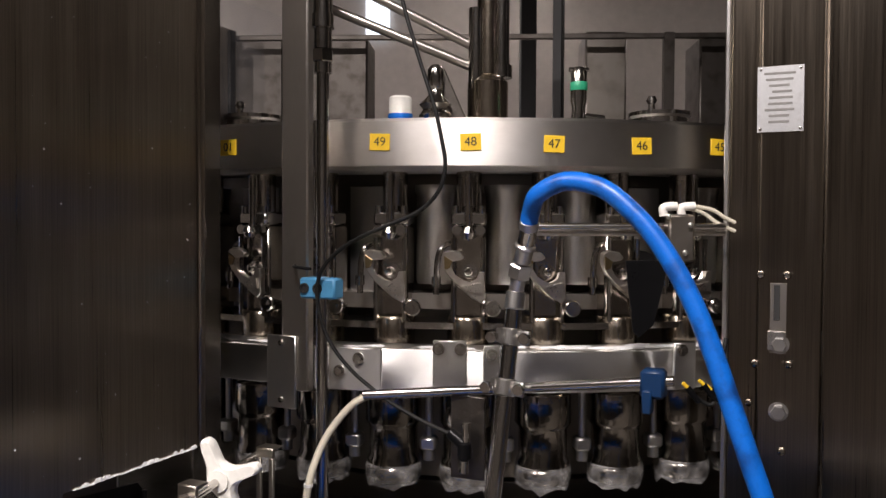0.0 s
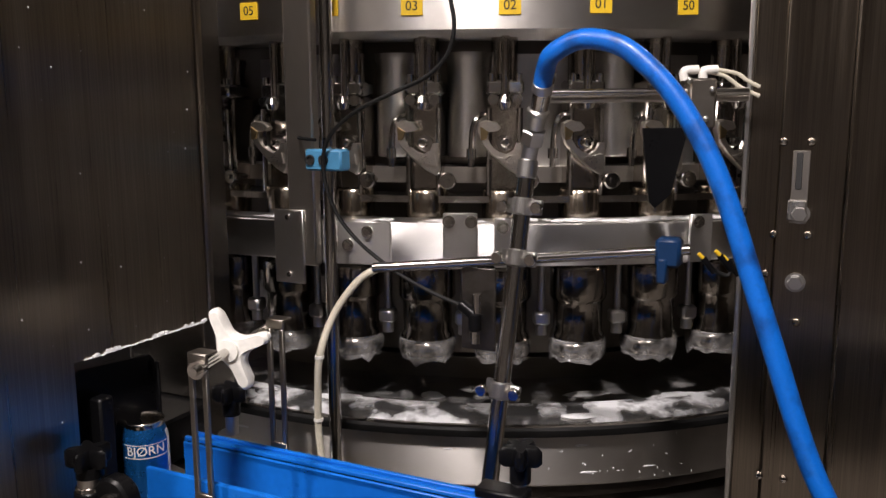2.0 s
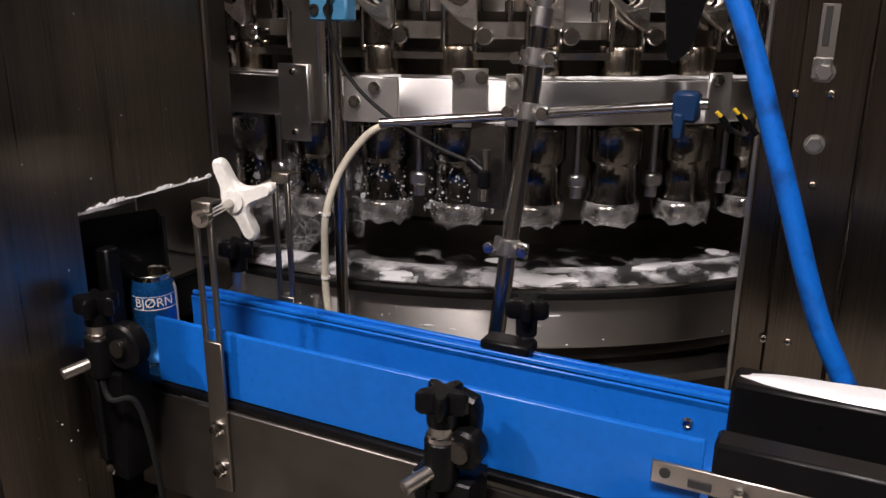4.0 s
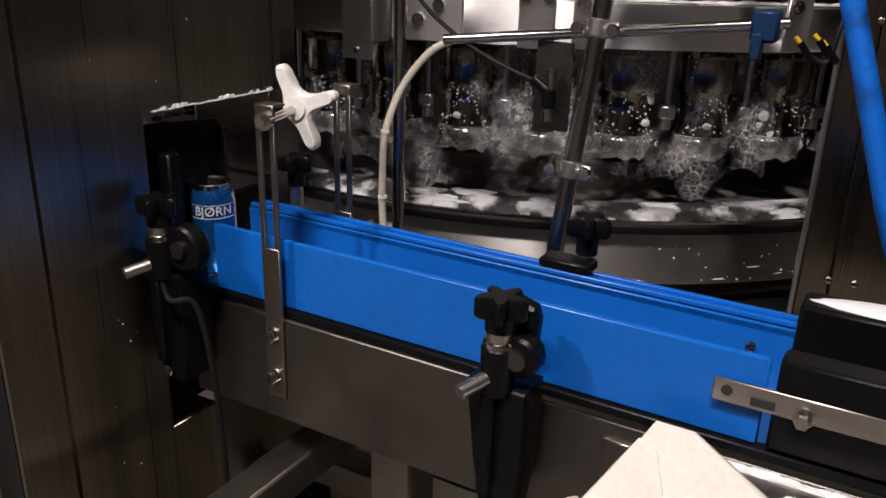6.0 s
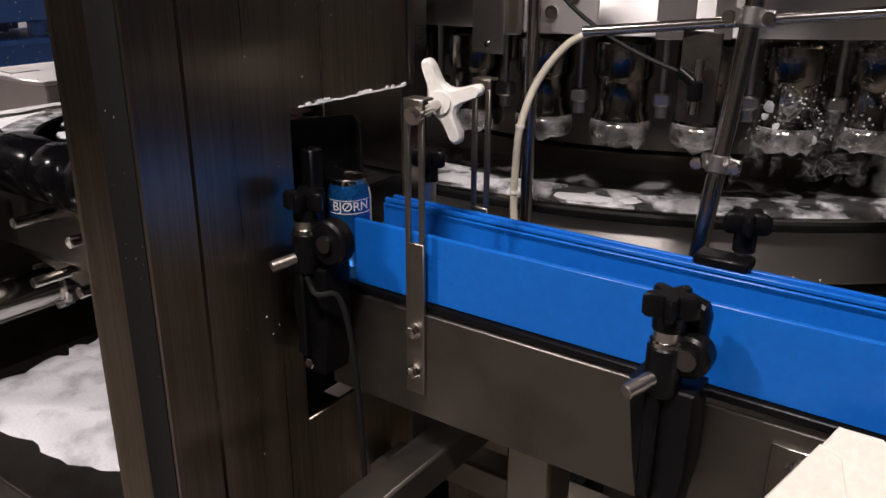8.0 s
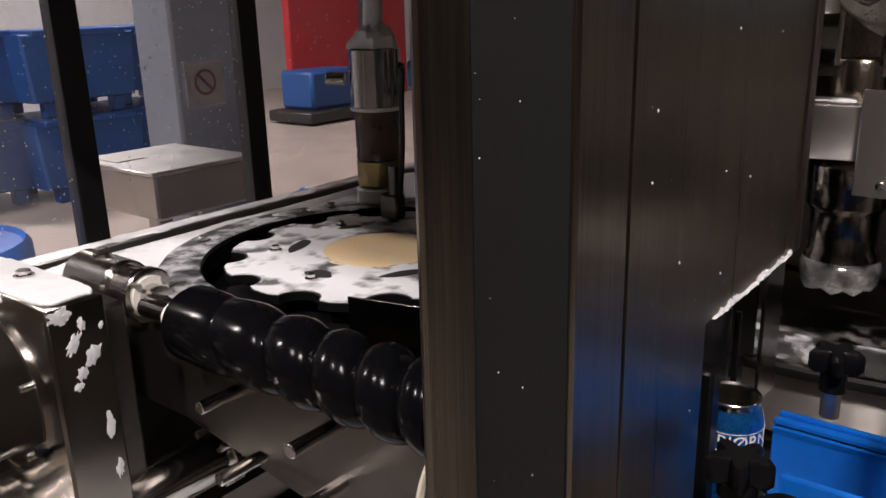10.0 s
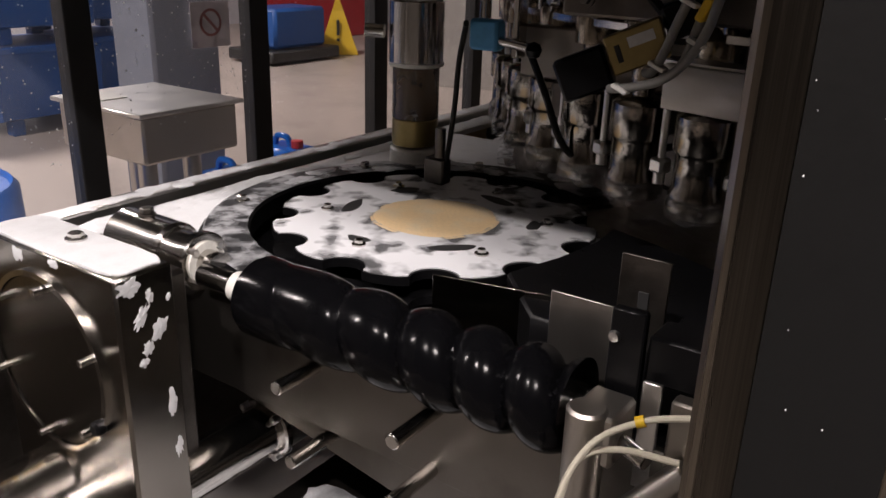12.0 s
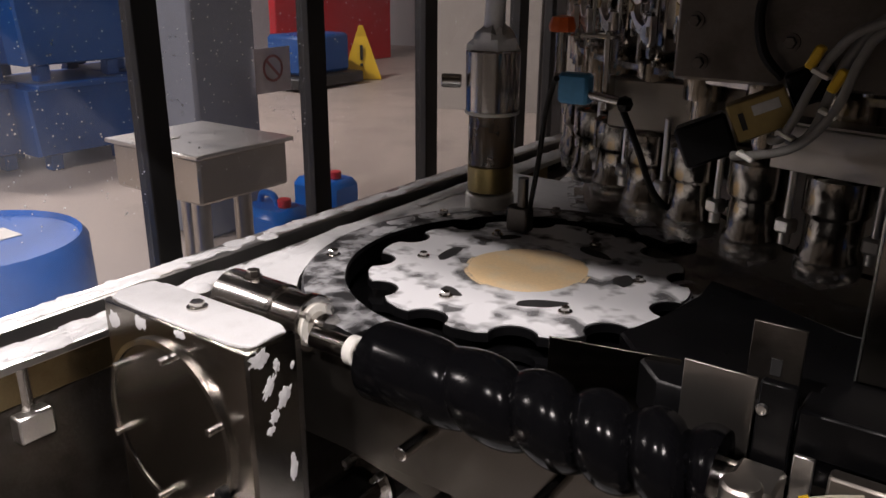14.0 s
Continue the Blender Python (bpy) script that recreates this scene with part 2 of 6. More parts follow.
def bubble_film():
    """A curtain of burst bubbles: bright cell walls, clear between them."""
    m = hazy("bubble_film", (0.80, 0.80, 0.80), 0.0, 1.0, 11.0, 0.2, 0.46, 0.66)
    n, l = m.node_tree.nodes, m.node_tree.links
    mix = next(k for k in n if k.type == "MIX_SHADER")
    cloud = mix.inputs[0].links[0].from_socket
    tc = next(k for k in n if k.type == "TEX_COORD")
    wob, add = n.new("ShaderNodeTexNoise"), n.new("ShaderNodeMix")
    wob.inputs["Scale"].default_value = 30
    add.data_type = "VECTOR"
    add.inputs[0].default_value = 0.035
    l.new(tc.outputs["Object"], wob.inputs["Vector"])
    l.new(tc.outputs["Object"], add.inputs[4])
    l.new(wob.outputs["Color"], add.inputs[5])
    total = None
    for scale, width, amount in ((46, 0.08, 0.40), (120, 0.14, 0.26)):
        vo, rg = n.new("ShaderNodeTexVoronoi"), n.new("ShaderNodeMapRange")
        vo.feature = "DISTANCE_TO_EDGE"
        vo.inputs["Scale"].default_value = scale
        l.new(add.outputs[1], vo.inputs["Vector"])
        rg.inputs["From Max"].default_value, rg.inputs["To Min"].default_value, rg.inputs["To Max"].default_value = width, amount, 0.03
        l.new(vo.outputs["Distance"], rg.inputs["Value"])
        if total is None:
            total = rg.outputs[0]
        else:
            k = n.new("ShaderNodeMath")
            l.new(total, k.inputs[0])
            l.new(rg.outputs[0], k.inputs[1])
            total = k.outputs[0]
    k = n.new("ShaderNodeMath")
    k.operation = "MULTIPLY"
    l.new(total, k.inputs[0])
    l.new(cloud, k.inputs[1])
    l.new(k.outputs[0], mix.inputs[0])
    return m


BUBBLES = bubble_film()
WETFILM = hazy("wet_table_film", (0.62, 0.62, 0.62), 0.0, 0.40, 26.0, 0.15, 0.48, 0.62, 0.3)
AMBERGLASS = hazy("amber_glass", (0.11, 0.075, 0.04), 0.82, 0.97, 20.0, 0.10)
PAPER = hazy("translucent_sticker", (0.82, 0.76, 0.78), 0.75, 0.9, 20.0, 0.5)


# ---- mesh building ----
class Shape:
    def __init__(self):
        self.v, self.f = [], []

    def add(self, verts, faces, m=None):
        k = len(self.v)
        self.v += [tuple(m @ Vector(p)) for p in verts] if m else [tuple(p) for p in verts]
        self.f += [tuple(i + k for i in f) for f in faces]
        return self

    def box(self, c, s, bev=0.002, m=None):
        h = [d / 2 for d in s]
        b = min(bev, *(d * 0.45 for d in h))
        vs, ix = [], {}
        for sx in (-1, 1):
            for sy in (-1, 1):
                for sz in (-1, 1):
                    for ax in range(3):
                        sg = (sx, sy, sz)
                        ix[sg, ax] = len(vs)
                        vs.append(tuple(c[i] + sg[i] * (h[i] - (0 if i == ax else b)) for i in range(3)))
        fs = []
        for ax in range(3):
            o = [i for i in range(3) if i != ax]
            for s1 in (-1, 1):
                q = []
                for a, d in ((-1, -1), (1, -1), (1, 1), (-1, 1)):
                    sg = [0, 0, 0]
                    sg[ax], sg[o[0]], sg[o[1]] = s1, a, d
                    q.append(ix[tuple(sg), ax])
                fs.append(tuple(q))
            for a in (-1, 1):
                for d in (-1, 1):
                    lo, hi = [0, 0, 0], [0, 0, 0]
                    lo[ax], hi[ax] = -1, 1
                    lo[o[0]] = hi[o[0]] = a
                    lo[o[1]] = hi[o[1]] = d
                    lo, hi = tuple(lo), tuple(hi)
                    fs.append((ix[lo, o[0]], ix[hi, o[0]], ix[hi, o[1]], ix[lo, o[1]]))
        for sx in (-1, 1):
            for sy in (-1, 1):
                for sz in (-1, 1):
                    fs.append(tuple(ix[(sx, sy, sz), a] for a in range(3)))
        return self.add(vs, fs, m)

    def cyl(self, a, b, r, r2=None, n=18, bev=0.0):
        a, b = Vector(a), Vector(b)
        r2 = r if r2 is None else r2
        m = Matrix.Translation(a) @ (b - a).to_track_quat("Z", "Y").to_matrix().to_4x4()
        d = (b - a).length
        prof = [(r, 0), (r2, d)]
        if bev:
            prof = [(r - bev, 0), (r, bev), (r2, d - bev), (r2 - bev, d)]
        return self.lathe(prof, n, m, caps=True)

    def lathe(self, prof, n=24, m=None, caps=True, arc=None):
        vs, fs = [], []
        full = arc is None
        steps = n if full else n + 1
        for k in range(steps):
            a = 2 * math.pi * k / n if full else radians(arc[0] + (arc[1] - arc[0]) * k / n)
            for r, z in prof:
                vs.append((r * math.cos(a), r * math.sin(a), z))
        p = len(prof)
        for k in range(n):
            j = (k + 1) % steps
            for i in range(p - 1):
                fs.append((k * p + i, j * p + i, j * p + i + 1, k * p + i + 1))
        if caps and full:
            fs.append(tuple(k * p for k in reversed(range(n))))
            fs.append(tuple(k * p + p - 1 for k in range(n)))
        if not full:
            fs.append(tuple(range(p)))
            fs.append(tuple(n * p + i for i in reversed(range(p))))
        return self.add(vs, fs, m)

    def tube(self, pts, r, n=10, steps=6):
        pts = [Vector(p) for p in pts]
        path = []
        for i in range(len(pts) - 1):
            p0, p1, p2, p3 = pts[max(i - 1, 0)], pts[i], pts[i + 1], pts[min(i + 2, len(pts) - 1)]
            for k in range(steps):
                t = k / steps
                path.append(0.5 * (2 * p1 + (p2 - p0) * t + (2 * p0 - 5 * p1 + 4 * p2 - p3) * t * t + (3 * p1 - p0 - 3 * p2 + p3) * t ** 3))
        path.append(pts[-1])
        side = (path[1] - path[0]).orthogonal().normalized()
        vs, fs = [], []
        for i, p in enumerate(path):
            d = (path[min(i + 1, len(path) - 1)] - path[max(i - 1, 0)]).normalized()
            side = (side - d * side.dot(d)).normalized()
            up = d.cross(side)
            vs += [p + r * (math.cos(2 * math.pi * k / n) * side + math.sin(2 * math.pi * k / n) * up) for k in range(n)]
        for i in range(len(path) - 1):
            for k in range(n):
                j = (k + 1) % n
                fs.append((i * n + k, i * n + j, i * n + n + j, i * n + n + k))
        fs += [tuple(reversed(range(n))), tuple((len(path) - 1) * n + k for k in range(n))]
        return self.add(vs, fs)

    def prism(self, poly, z0, z1, m=None, bev=0.0):
        n = len(poly)
        if bev:
            c = Vector((sum(p[0] for p in poly) / n, sum(p[1] for p in poly) / n))
            ins = [Vector(p) + (c - Vector(p)).normalized() * bev for p in poly]
            rings = [(ins, z0), (poly, z0 + bev), (poly, z1 - bev), (ins, z1)]
        else:
            rings = [(poly, z0), (poly, z1)]
        vs = [(p[0], p[1], z) for ring, z in rings for p in ring]
        fs = [tuple(reversed(range(n))), tuple((len(rings) - 1) * n + i for i in range(n))]
        for k in range(len(rings) - 1):
            fs += [(k * n + i, k * n + (i + 1) % n, (k + 1) * n + (i + 1) % n, (k + 1) * n + i) for i in range(n)]
        return self.add(vs, fs, m)

    def mesh(self, name, mat):
        me = bpy.data.meshes.new(name)
        me.from_pydata(self.v, [], self.f)
        bm = bmesh.new()
        bm.from_mesh(me)
        bmesh.ops.recalc_face_normals(bm, faces=bm.faces)
        bm.to_mesh(me)
        bm.free()
        me.shade_smooth()
        me.set_sharp_from_angle(angle=radians(38))
        me.materials.append(mat)
        return me


def hexa(r):
    return [(r * math.cos(radians(60 * k)), r * math.sin(radians(60 * k))) for k in range(6)]


def thing(name, m, label, category, group="", kind=""):
    ob = new(name)
    ob.empty_display_size = 0.05
    ob.matrix_basis = m
    return tagged(ob, label, category, group, kind)


def part(name, shape, mat, parent, label="", m=None):
    ob = new(name, shape if isinstance(shape, bpy.types.Mesh) else shape.mesh(name, mat))
    ob.parent = parent
    if m is not None:
        ob.matrix_basis = m
    return tagged(ob, label)


def single(name, shape, mat, m, label, category, group="", kind=""):
    ob = new(name, shape.mesh(name, mat))
    ob.matrix_basis = m
    return tagged(ob, label, category, group, kind)


def words(name, text, size, mat, parent, m, label="", depth=0.0003):
    cu = bpy.data.curves.new(name, "FONT")
    cu.body, cu.size, cu.extrude, cu.align_x, cu.align_y = text, size, depth, "CENTER", "CENTER"
    cu.materials.append(mat)
    ob = new(name, cu)
    ob.parent, ob.matrix_basis = parent, m
    return tagged(ob, label)


def blob(rng, rx, ry, rz, n=10, k=7, rough=0.3):
    """A lumpy low heap, flat below."""
    sh = Shape()
    vs, fs = [], []
    for i in range(k + 1):
        a = math.pi / 2 * i / k
        for j in range(n):
            b = 2 * math.pi * j / n
            q = 1 + rough * noise.noise(Vector((3 * math.cos(b) + rng * 7.3, 3 * math.sin(b) + rng, 2 * a)))
            vs.append((rx * q * math.cos(b) * math.cos(a), ry * q * math.sin(b) * math.cos(a), rz * q * math.sin(a)))
    for i in range(k):
        for j in range(n):
            fs.append((i * n + j, i * n + (j + 1) % n, i * n + n + (j + 1) % n, i * n + n + j))
    fs.append(tuple(reversed(range(n))))
    return sh.add(vs, fs)


def puddle(seed, rx, ry, h, ragged=0.25, n=72, k=12):
    """A low spread of foam with a ragged outline and a gently uneven top."""
    vs, fs = [(0, 0, h)], []
    for i in range(1, k + 1):
        f = i / k
        for j in range(n):
            b = 2 * math.pi * j / n
            q = 1 + ragged * (noise.noise(Vector((1.6 * math.cos(b), 1.6 * math.sin(b), seed))) + 0.45 * noise.noise(Vector((5 * math.cos(b), 5 * math.sin(b), seed + 9))))
            x, y = rx * f * q * math.cos(b), ry * f * q * math.sin(b)
            z = h * (1 - f ** 5) * (1 + 0.5 * noise.noise(Vector((x * 16, y * 16, seed))))
            vs.append((x, y, z))
    for j in range(n):
        fs.append((0, 1 + j, 1 + (j + 1) % n))
    for i in range(k - 1):
        for j in range(n):
            a, c = 1 + i * n + j, 1 + i * n + (j + 1) % n
            fs.append((a, a + n, c + n, c))
    fs.append(tuple(1 + (k - 1) * n + j for j in reversed(range(n))))
    return Shape().add(vs, fs)


# ---- hall ----
def hall():
    single("floor", Shape().box((0, 0, -0.1), (60, 60, 0.2)), CONCRETE, pose(-4, 6, 0), "worn grey concrete floor of a brewery hall", "floor", kind="structure")
    # Unseen dark sheet, added so the machine's steel reflects less light.
    single("unseen_dark_floor", Shape().box((0, 0, 0.004), (9, 7.6, 0.008)), MIRRORED_FLOOR, pose(1.9, -1.2, 0), "unseen dark floor sheet added to set what the steel mirrors", "floor", kind="structure")
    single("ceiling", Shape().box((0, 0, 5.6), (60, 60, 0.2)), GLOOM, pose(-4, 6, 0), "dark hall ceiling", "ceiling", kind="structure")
    # South and east walls are unseen; their darkness shades the steel's reflections.
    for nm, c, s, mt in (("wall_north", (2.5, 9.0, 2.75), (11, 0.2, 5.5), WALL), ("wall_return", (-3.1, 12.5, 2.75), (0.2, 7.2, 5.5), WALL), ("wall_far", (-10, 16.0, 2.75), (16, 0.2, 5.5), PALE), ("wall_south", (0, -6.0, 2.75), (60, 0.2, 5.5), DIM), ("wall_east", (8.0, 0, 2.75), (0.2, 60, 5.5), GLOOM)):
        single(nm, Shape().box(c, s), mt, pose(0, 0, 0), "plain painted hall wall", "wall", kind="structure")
    # Unseen wall, added to keep the hall lamp off the machine's front.
    single("light_block_wall", Shape().box((0, 0, 2.75), (0.12, 5.6, 5.5)), GLOOM, at(-3.4, -3.4, 0), "unseen wall added to block hall light beside the machine", "wall", kind="structure")
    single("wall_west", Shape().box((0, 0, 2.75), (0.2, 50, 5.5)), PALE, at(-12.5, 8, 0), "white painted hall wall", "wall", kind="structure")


def hall_lamps():
    lit = glow("lamp_tube", (1.0, 0.93, 0.84), 14)
    for x, y, z, w, d, watts in ((-0.15, -0.75, 3.5, 0.40, 0.30, 112), (-1.745, -0.594, 3.5, 0.14, 0.09, 78), (-6.0, 0.5, 4.6, 1.4, 0.14, 300), (-6.5, 6.8, 5.2, 1.4, 0.14, 330), (0.2, 7.9, 4.3, 1.4, 0.14, 4), (3.2, 6.6, 4.3, 1.4, 0.14, 6)):
        t = thing("ceiling_light", pose(x, y, z), "white ceiling light hung on rods, switched on", "ceiling light", "hall lights")
        part("housing", Shape().box((0, 0, 0.05), (w + 0.04, d + 0.03, 0.06), 0.008), WHITE, t)
        part("diffuser", Shape().box((0, 0, 0.0), (w, d, 0.03), 0.006), lit, t, "glowing diffuser")
        for s in (-0.4, 0.4):
            part("hanger", Shape().cyl((s * w, 0, 0.08), (s * w, 0, 5.5 - z), 0.006, n=8), STEEL, t)
        lamp = bpy.data.lights.new("lamp", "AREA")
        lamp.shape, lamp.size, lamp.size_y, lamp.energy, lamp.color = "RECTANGLE", w, d, watts, (1.0, 0.945, 0.88)
        lo = new("lamp", lamp)
        lo.matrix_basis = pose(x, y, z - 0.03)

# ---- filler carousel ----
STATIONS = 50
RV = 0.95


def ring_place(k):
    return -90 - 21.98 - 7.2 * k


def carousel():
    c = thing("filler_carousel", at(*HUB, 0), "stainless steel rotary can filler with fifty numbered valves", "filling machine")
    part("bowl_ring", Shape().lathe([(0.90, 1.564), (1.026, 1.564), (1.034, 1.568), (1.036, 1.60), (1.034, 1.634), (1.028, 1.639), (0.90, 1.639)], 150, caps=False), RINGSTEEL, c, "broad brushed steel bowl ring")
    part("bowl_lid", Shape().lathe([(0.0, 1.628), (0.91, 1.628), (0.91, 1.57), (0.0, 1.57)], 80, caps=False), DULL, c)
    part("cam_rail", Shape().lathe([(0.90, 1.318), (0.975, 1.318), (0.975, 1.328), (0.90, 1.328)], 100, caps=False), POLISH, c)
    part("valve_rail", Shape().lathe([(0.86, 1.345), (0.93, 1.345), (0.93, 1.37), (0.86, 1.37)], 100, caps=False), STEEL, c)
    part("core_drum", Shape().lathe([(0.0, 0.99), (0.66, 0.99), (0.66, 1.33), (0.835, 1.335), (0.835, 1.57), (0.0, 1.57)], 120, caps=False), SOILED, c, "dark steel core drum")
    part("can_table", Shape().lathe([(0.0, 0.985), (0.945, 0.985), (0.965, 0.984), (0.99, 0.978), (1.000, 0.973), (1.0, 0.969), (0.98, 0.952), (0.0, 0.95)], 150, caps=False), POLISH, c, "wet polished can table with a rolled lip")
    part("lip_seal", Shape().lathe([(0.98, 0.952), (1.001, 0.954), (1.004, 0.958), (1.004, 0.966), (1.0, 0.970), (0.98, 0.970)], 150, caps=False), RUBBER, c, "black rubber lip seal")
    part("drum_wall", Shape().lathe([(0.93, 0.951), (0.978, 0.951), (0.98, 0.946), (0.98, 0.866), (0.974, 0.861), (0.93, 0.861)], 150, caps=False), RINGSTEEL, c, "turned steel drum wall")
    # one valve, then its repeats
    body = Shape().box((-0.012, 0, 1.405), (0.05, 0.05, 0.15), 0.004).mesh("valve", VALVE)
    cap = Shape().box((0, 0, 1.49), (0.052, 0.056, 0.022), 0.004).cyl((0.02, -0.02, 1.495), (0.02, -0.02, 1.51), 0.006, n=10).cyl((0.02, 0.02, 1.495), (0.02, 0.02, 1.51), 0.006, n=10)
    cap.cyl((0.024, -0.018, 1.472), (0.034, -0.018, 1.472), 0.008, n=10).cyl((0.024, 0.018, 1.472), (0.034, 0.018, 1.472), 0.008, n=10)
    cap.lathe([(0.0, -0.012), (0.008, -0.009), (0.012, 0), (0.008, 0.009), (0.0, 0.012)], 12, pose(0.034, 0, 1.468)).cyl((0.026, -0.023, 1.33), (0.026, -0.023, 1.46), 0.004, n=8).cyl((0.026, 0.023, 1.33), (0.026, 0.023, 1.46), 0.004, n=8)
    cap = cap.mesh("head", POLISH)
    rod = Shape().cyl((-0.005, 0, 1.498), (-0.005, 0, 1.566), 0.020, n=16).cyl((0.026, 0, 1.475), (0.026, 0, 1.566), 0.0065, n=10).mesh("lift_rod", VALVE)
    face = Matrix(((0, 0, 1, 0.022), (1, 0, 0, 0), (0, 1, 0, 0), (0, 0, 0, 1)))
    hook = [(-0.039, 0.030), (-0.030, 0.034), (-0.012, 0.031), (-0.006, 0.024), (-0.012, 0.020), (-0.026, 0.018), (-0.027, 0.006), (-0.020, -0.007), (-0.008, -0.015), (0.004, -0.018), (0.015, -0.011), (0.019, 0.0), (0.026, 0.0), (0.027, -0.040), (0.021, -0.048), (0.006, -0.040), (-0.018, -0.020), (-0.034, -0.002), (-0.041, 0.018)]
    lever = Shape().prism([(x, z + 1.408) for x, z in hook], 0.004, 0.018, face, 0.002)
    lever.prism([(-0.012, 1.386), (0.020, 1.392), (0.023, 1.376), (0.004, 1.378)], 0.018, 0.022, face)
    lever = lever.mesh("lever", LEVER)
    tab = Shape().prism([(-0.037, 1.433), (-0.024, 1.425), (-0.028, 1.414), (-0.036, 1.412)], 0.017, 0.021, face, 0.001).mesh("lever_tab", BRASS)
    pivot = Shape().lathe([(0.0, 0), (0.007, 0.002), (0.0075, 0.008), (0.005, 0.012), (0.0, 0.013)], 10, Matrix.Translation((0.024, 0, 1.408)) @ pose(0, 0, 0, 0, 90, 0)).lathe([(0.0, 0), (0.012, 0), (0.012, 0.009), (0.0, 0.010)], 14, Matrix.Translation((0.012, 0.001, 1.408)) @ pose(0, 0, 0, 0, 90, 0)).mesh("pivot", POLISH)
    neck = Shape().lathe([(0.020, 1.24), (0.020, 1.288), (0.033, 1.29), (0.034, 1.333), (0.031, 1.337), (0.030, 1.329), (0.012, 1.327)], 22).mesh("neck", NECK)
    bell = Shape().lathe([(0.017, 1.262), (0.017, 1.228), (0.036, 1.224), (0.044, 1.216), (0.045, 1.170), (0.041, 1.164), (0.0385, 1.160), (0.0385, 1.116), (0.042, 1.110), (0.0435, 1.102), (0.041, 1.099), (0.0445, 1.094), (0.0445, 1.084), (0.041, 1.076), (0.030, 1.076)], 26).mesh("bell", BELL)
    froths = []
    for i in range(4):
        vs, fs, n = [], [], 22
        for j in range(n):
            a = 2 * math.pi * j / n
            d = 0.004 + 0.020 * max(0, noise.noise(Vector((2.2 * math.cos(a) + 9 * i, 2.2 * math.sin(a), i)))) ** 0.8
            for r, z in ((0.0446, 1.104), (0.0462, 1.094), (0.0455, 1.080), (0.0425, 1.076 - d), (0.038, 1.078)):
                vs.append((r * math.cos(a), r * math.sin(a), z))
        for j in range(n):
            for q in range(4):
                fs.append((j * 5 + q, (j + 1) % n * 5 + q, (j + 1) % n * 5 + q + 1, j * 5 + q + 1))
        froths.append(Shape().add(vs, fs).mesh("froth", FROTH))
    lathers = []
    for i in range(3):
        rl, la = random.Random(40 + i), Shape()
        for j in range(150):
            an, zz = rl.gauss(0, 1.0), rl.uniform(1.08, 1.225)
            wide = j % 25 == 0
            bb = blob(j + 50 * i, rl.uniform(0.004, 0.009) if wide else rl.uniform(0.0006, 0.0022), rl.uniform(0.004, 0.009) if wide else rl.uniform(0.0006, 0.0022), 0.0015 if wide else rl.uniform(0.001, 0.003), 9, 3, 0.4)
            rad = 0.040 if abs(an) < 1.3 else 0.045
            la.add(bb.v, bb.f, Matrix.Translation((rad * math.cos(an), rad * math.sin(an) * 1.2, zz)) @ pose(0, 0, 0, 0, 90, 0) @ pose(0, 0, 0, rl.uniform(-40, 40), 0, 0))
        lathers.append(la.mesh("lather", FOAM_THIN))
    pin = Shape().cyl((0.012, 0.060, 1.13), (0.012, 0.060, 1.25), 0.0055, n=10).box((0.012, 0.060, 1.137), (0.024, 0.026, 0.022), 0.004).cyl((0.012, 0.060, 1.11), (0.012, 0.060, 1.13), 0.009, n=10).mesh("guide_pin", BRIGHT)
    canister = Shape().lathe([(0.0, 1.385), (0.032, 1.385), (0.034, 1.39), (0.034, 1.53), (0.037, 1.535), (0.037, 1.545), (0.0, 1.547)], 26).mesh("vent_canister", BRIGHT)
    shield = Shape().box((0, 0, 1.45), (0.004, 0.085, 0.19), 0.001).mesh("vent_plate", BRIGHT)
    roller = Shape().lathe([(0.0, -0.006), (0.011, -0.006), (0.013, -0.004), (0.013, 0.004), (0.011, 0.006), (0.0, 0.006)], 16, Matrix.Translation((0.034, 0.038, 1.352)) @ pose(0, 0, 0, 0, 90, 0)).cyl((0.0, 0.038, 1.352), (0.044, 0.038, 1.352), 0.004, n=8).mesh("cam_roller", POLISH)
    branch = Shape().tube([(0.0, -0.026, 1.452), (0.018, -0.040, 1.446), (0.022, -0.048, 1.425), (0.022, -0.050, 1.372)], 0.0048, 8, 5).cyl((0.022, -0.050, 1.385), (0.022, -0.050, 1.400), 0.0075, n=10).mesh("branch_tube", POLISH)
    sticker = Shape().box((0, 0, 0), (0.0014, 0.031, 0.025), 0.0004).mesh("sticker", YELLOW)
    hole = Shape().cyl((0, 0, 0), (0.03, 0, 0), 0.022, n=18).lathe([(0.02, 0.03), (0.03, 0.03), (0.03, 0.0)], 18, pose(0, 0, 0, 0, 90, 0), caps=False).mesh("vent_nozzle", RUBBER)
    for k in range(STATIONS):
        turn = pose(0, 0, 0, 0, 0, ring_place(k))
        v = part("valve", body, None, c, m=turn @ pose(RV, 0, 0))
        for nm, me in (("head", cap), ("lift_rod", rod), ("lever", lever), ("lever_tab", tab), ("pivot", pivot), ("neck", neck), ("bell", bell), ("froth", froths[k % 4]), ("guide_pin", pin), ("cam_roller", roller), ("branch_tube", branch)):
            part(nm, me, None, v)
        if 6 <= k <= 13:
            tagged(part("lather", lathers[k % 3], None, v, "clinging white bubbles"), kind="stuff")
        s = part("sticker", sticker, None, c, m=turn @ pose(1.0362, 0.004 * math.sin(k * 2.3), 1.601 + 0.002 * math.sin(k * 5), 2 * math.sin(k * 3.1), 0, 0))
